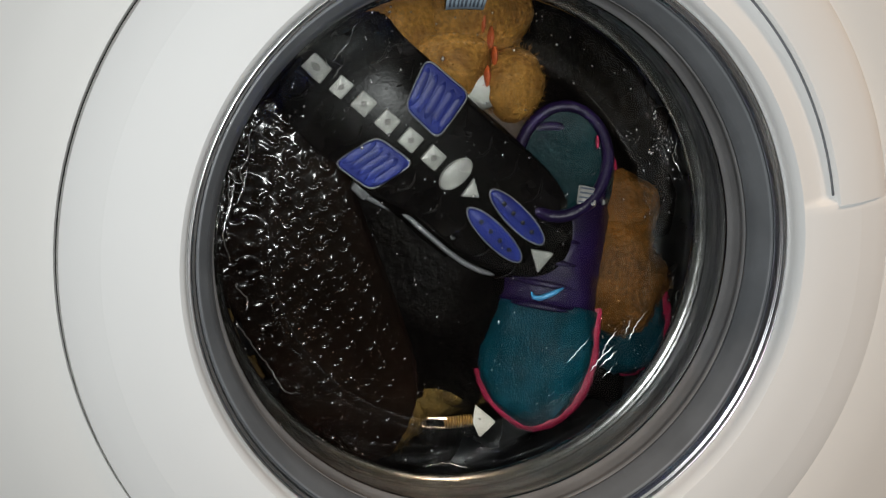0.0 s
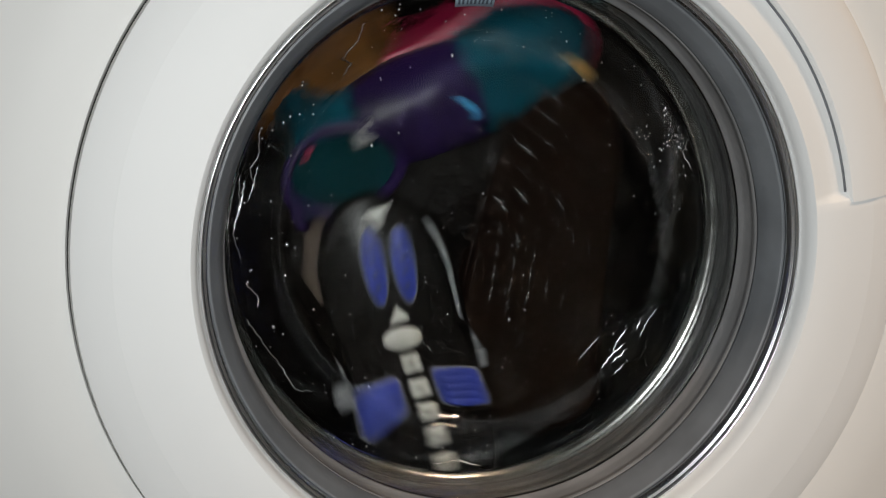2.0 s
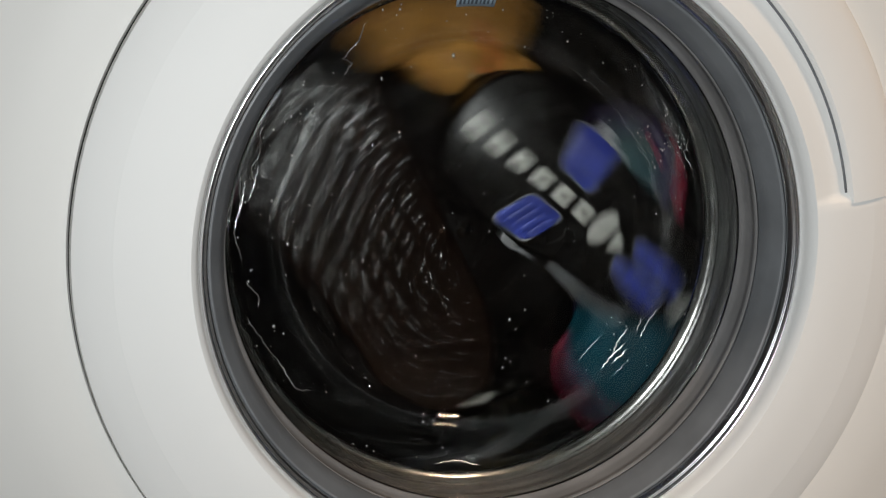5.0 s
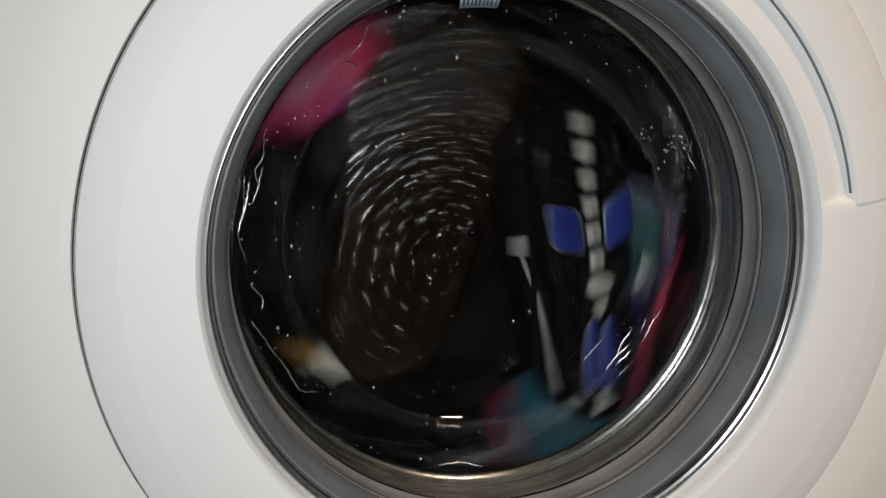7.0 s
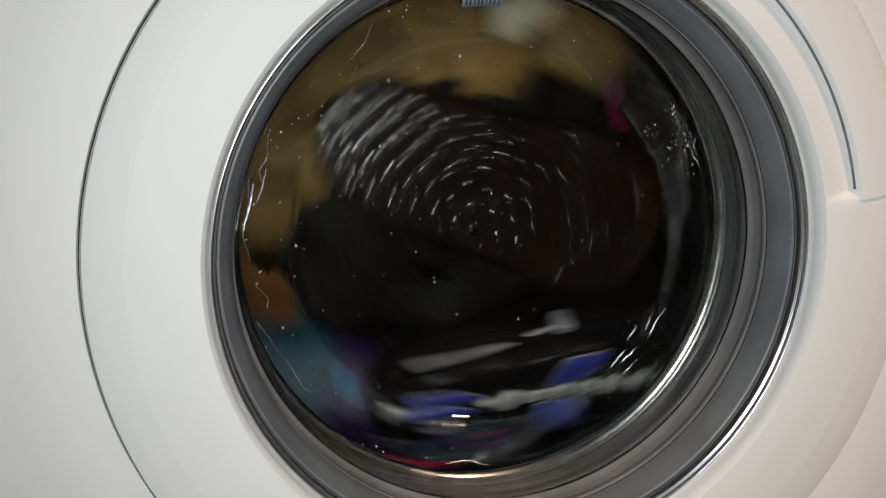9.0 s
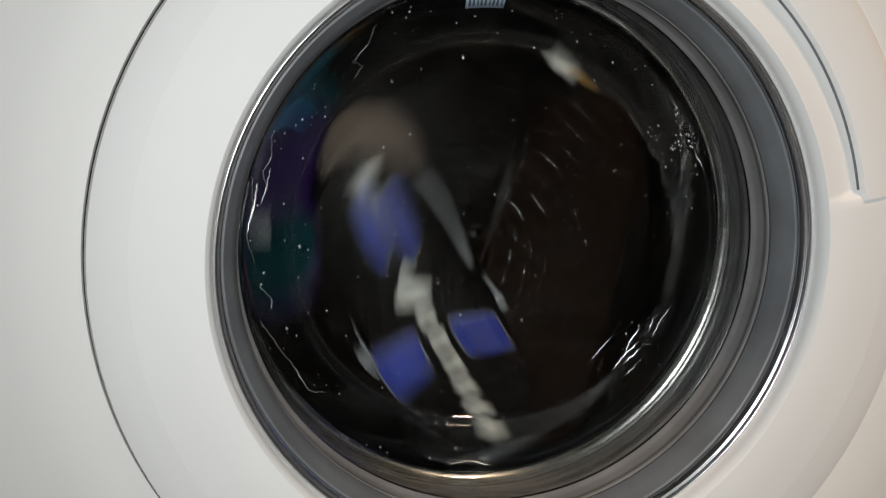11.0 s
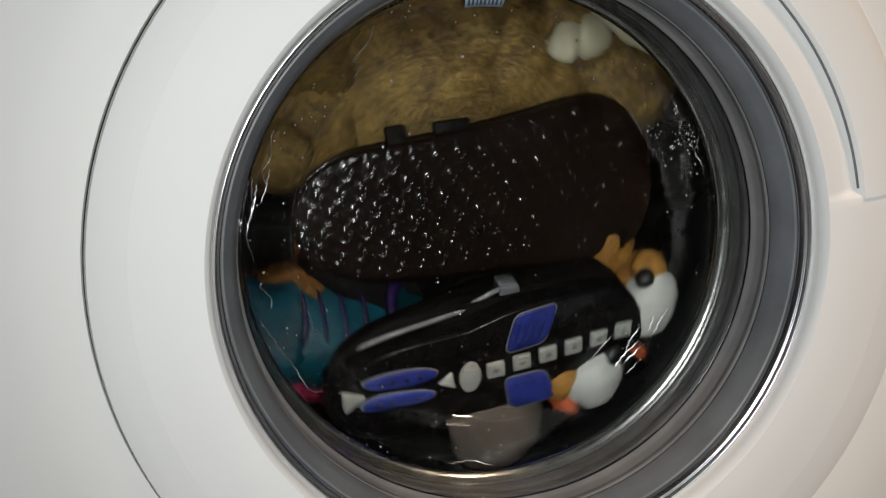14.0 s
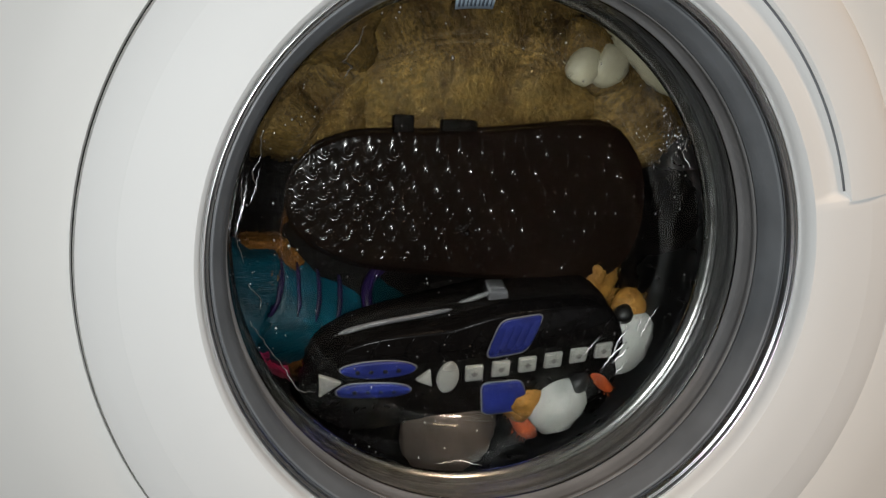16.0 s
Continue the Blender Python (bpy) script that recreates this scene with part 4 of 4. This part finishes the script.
    for t in times:
        a = turned(t)
        k = 0.5 + 0.5 * math.cos(radians(a - 80))              # it slides to and fro as the drum turns
        swung = (-0.025 - 0.060 * k, -0.020 - 0.020 * k, -50 - 12 * k)
        calm = float(np.interp(t, (1.3, 2.0, 12.5, 13.0), (1, 0, 0, 1)))
        rest = (-0.104, -0.052, -66) if t < 6 else (-0.019, -0.0125, -48)
        u, v, spin = (calm * p + (1 - calm) * q for p, q in zip(rest, swung))
        brown_rows.append((t, PLANE @ pose(0, 0, 0, 0, 0, a) @ pose(u, v, -0.168, 0, 0, spin)))
    walk(brown_shoe, brown_rows)
    low, far = (0.093, -0.046, 0.200, -104, 26, -12), (0.150, -0.078, 0.225, -104, 26, -12)
    ride(teal_shoe_low, [(0, *low, 0), (1.5, *low, 0), (2.0, *low, -18), (2.2, *low, -10), (2.5, *far, 25), (3.0, *far, 0), (4.2, *far, 0), (6.5, *far, 30),
                         (8.0, *far, 55), (11.5, *far, 45), (11.9, 0.12, -0.065, 0.275, -104, 26, -12, -25), (12.6, 0.09, -0.05, 0.29, -104, 22, -10, 5),
                         (16, 0.09, -0.05, 0.29, -104, 22, -10, 5)])
    open_at = (0.139, -0.029, 0.240, -68, 20, 0)
    ride(teal_shoe_open, [(0, *open_at, 0), (2.0, *open_at, 0), (2.5, *open_at, 18), (3.2, *open_at, 0), (6.5, *open_at, 20), (8.0, *open_at, 45), (11.5, *open_at, 35),
                          (11.9, 0.132, -0.029, 0.27, -68, 20, 0, -25), (12.6, 0.146, -0.052, 0.220, -68, 34, -26, 0), (16, 0.146, -0.052, 0.220, -68, 34, -26, 0)],
         0.09, (85, 30), (1.7, 11.9))
    ride(tan_toy, [(0, 0.002, 0.126, 0.184, 0, 0, 180, 0), (2.0, 0.002, 0.128, 0.188, 0, 0, 180, 0), (2.4, 0.002, 0.128, 0.29, 0, 0, 180, 0), (4.2, 0.002, 0.128, 0.29, 0, 0, 180, 0), (5.6, 0.002, 0.128, 0.188, 0, 0, 180, 0), (9.3, 0.002, 0.128, 0.188, 0, 0, 180, 0), (11.2, 0.002, 0.128, 0.188, 0, 0, 0, 0),
                   (12.0, -0.004, 0.112, 0.182, 0, 0, 0, 12), (12.4, 0.0, 0.12, 0.182, 0, 0, 0, 0), (16, 0.0, 0.128, 0.182, 0, 0, 0, 0)], 0.13, (115, 42), (1.7, 11.6))
    ride(khaki_toy, [(0, -0.085, -0.085, 0.222, 0, 0, 0, 0), (1.6, -0.085, -0.085, 0.222, 0, 0, 0, 0), (2.2, -0.085, -0.085, 0.19, 0, 0, 0, 15), (2.6, -0.085, -0.085, 0.19, 0, 0, 0, 45), (3.2, -0.085, -0.085, 0.19, 0, 0, 0, 70), (4.2, -0.085, -0.085, 0.19, 0, 0, 0, 70), (6.3, -0.085, -0.085, 0.19, 0, 0, 0, 35), (9.0, -0.085, -0.085, 0.19, 0, 0, 0, 40), (11.3, -0.085, -0.085, 0.19, 0, 0, 0, 25), (12.2, -0.085, -0.085, 0.19, 0, 0, 0, 10), (12.7, -0.085, -0.085, 0.19, 0, 0, 0, 0), (16, -0.085, -0.085, 0.190, 0, 0, 0, 0)], 0.11, (120, 56), (1.7, 12.6))
    ride(brown_toy, [(0, 0.150, -0.045, 0.195, 0, 0, 0, 0), (1.8, 0.150, -0.045, 0.195, 0, 0, 0, 0), (2.3, 0.155, -0.05, 0.228, 0, 0, 0, 0), (11.4, 0.155, -0.05, 0.228, 0, 0, 0, 0), (11.9, 0.060, 0.100, 0.195, 60, 0, 0, 0),
                     (12.2, 0.060, 0.100, 0.195, 60, 0, 0, 0), (12.7, 0.135, -0.060, 0.215, 0, 0, 0, 0), (16, 0.135, -0.060, 0.215, 0, 0, 0, 0)], 0.06, (230, 25))
    ride(taupe_ball, [(0, 0.040, 0.072, 0.198, 0, 0, 0, 0), (2, 0.04, 0.072, 0.198, 0, 0, 0, 0), (6.4, 0.059, 0.056, 0.185, 0, 0, 0, 0),
                      (7.5, 0.105, 0.018, 0.18, 0, 0, 0, 0), (12, 0.082, 0.011, 0.18, 0, 0, 0, 0), (12.8, 0.118, 0.112, 0.195, 0, 0, 0, 0),
                      (16, 0.118, 0.112, 0.195, 0, 0, 0, 0)], 0.12, (100, 60), (2.1, 12.7))
    ride(pink_cloth, [(0, -0.16, 0.05, 0.30, 20, 0, 0, 0), (1.9, -0.16, 0.05, 0.30, 20, 0, 0, 0), (2.3, -0.140, 0.07, 0.18, 20, 0, 0, 0), (3.5, -0.148, 0.05, 0.17, 10, 0, 0, 0),
                      (7, -0.152, -0.02, 0.17, 0, 0, 0, 0), (8, -0.146, -0.05, 0.17, -20, 0, 0, 0), (9.1, -0.165, 0.0, 0.18, 0, 0, 0, 0), (11.6, -0.148, -0.02, 0.17, 0, 0, 0, 0),
                      (12.1, -0.12, 0.06, 0.31, 0, 0, 0, 0), (12.45, 0.150, -0.060, 0.30, -45, 0, 0, 0), (12.7, 0.168, -0.068, 0.192, -45, 0, 0, 0), (16, 0.168, -0.068, 0.192, -45, 0, 0, 0)], 0.13, (102, 45), (1.6, 12.4))
    ride(dark_filler, [(0, 0, 0, 0.268, 0, 0, 0, 0), (1.6, 0, 0, 0.268, 0, 0, 0, 0), (2.4, 0, 0, 0.285, 0, 0, 0, 0), (16, 0, 0, 0.285, 0, 0, 0, 0)])
    ride(white_tag, [(0, 0.027, -0.150, 0.158, 0, 0, 0, 0), (2, 0.027, -0.150, 0.158, 0, 0, 0, 0), (2.6, 0.03, -0.15, 0.21, 20, 0, 0, 0), (16, 0.03, -0.15, 0.21, 20, 0, 0, 0)])


motions()
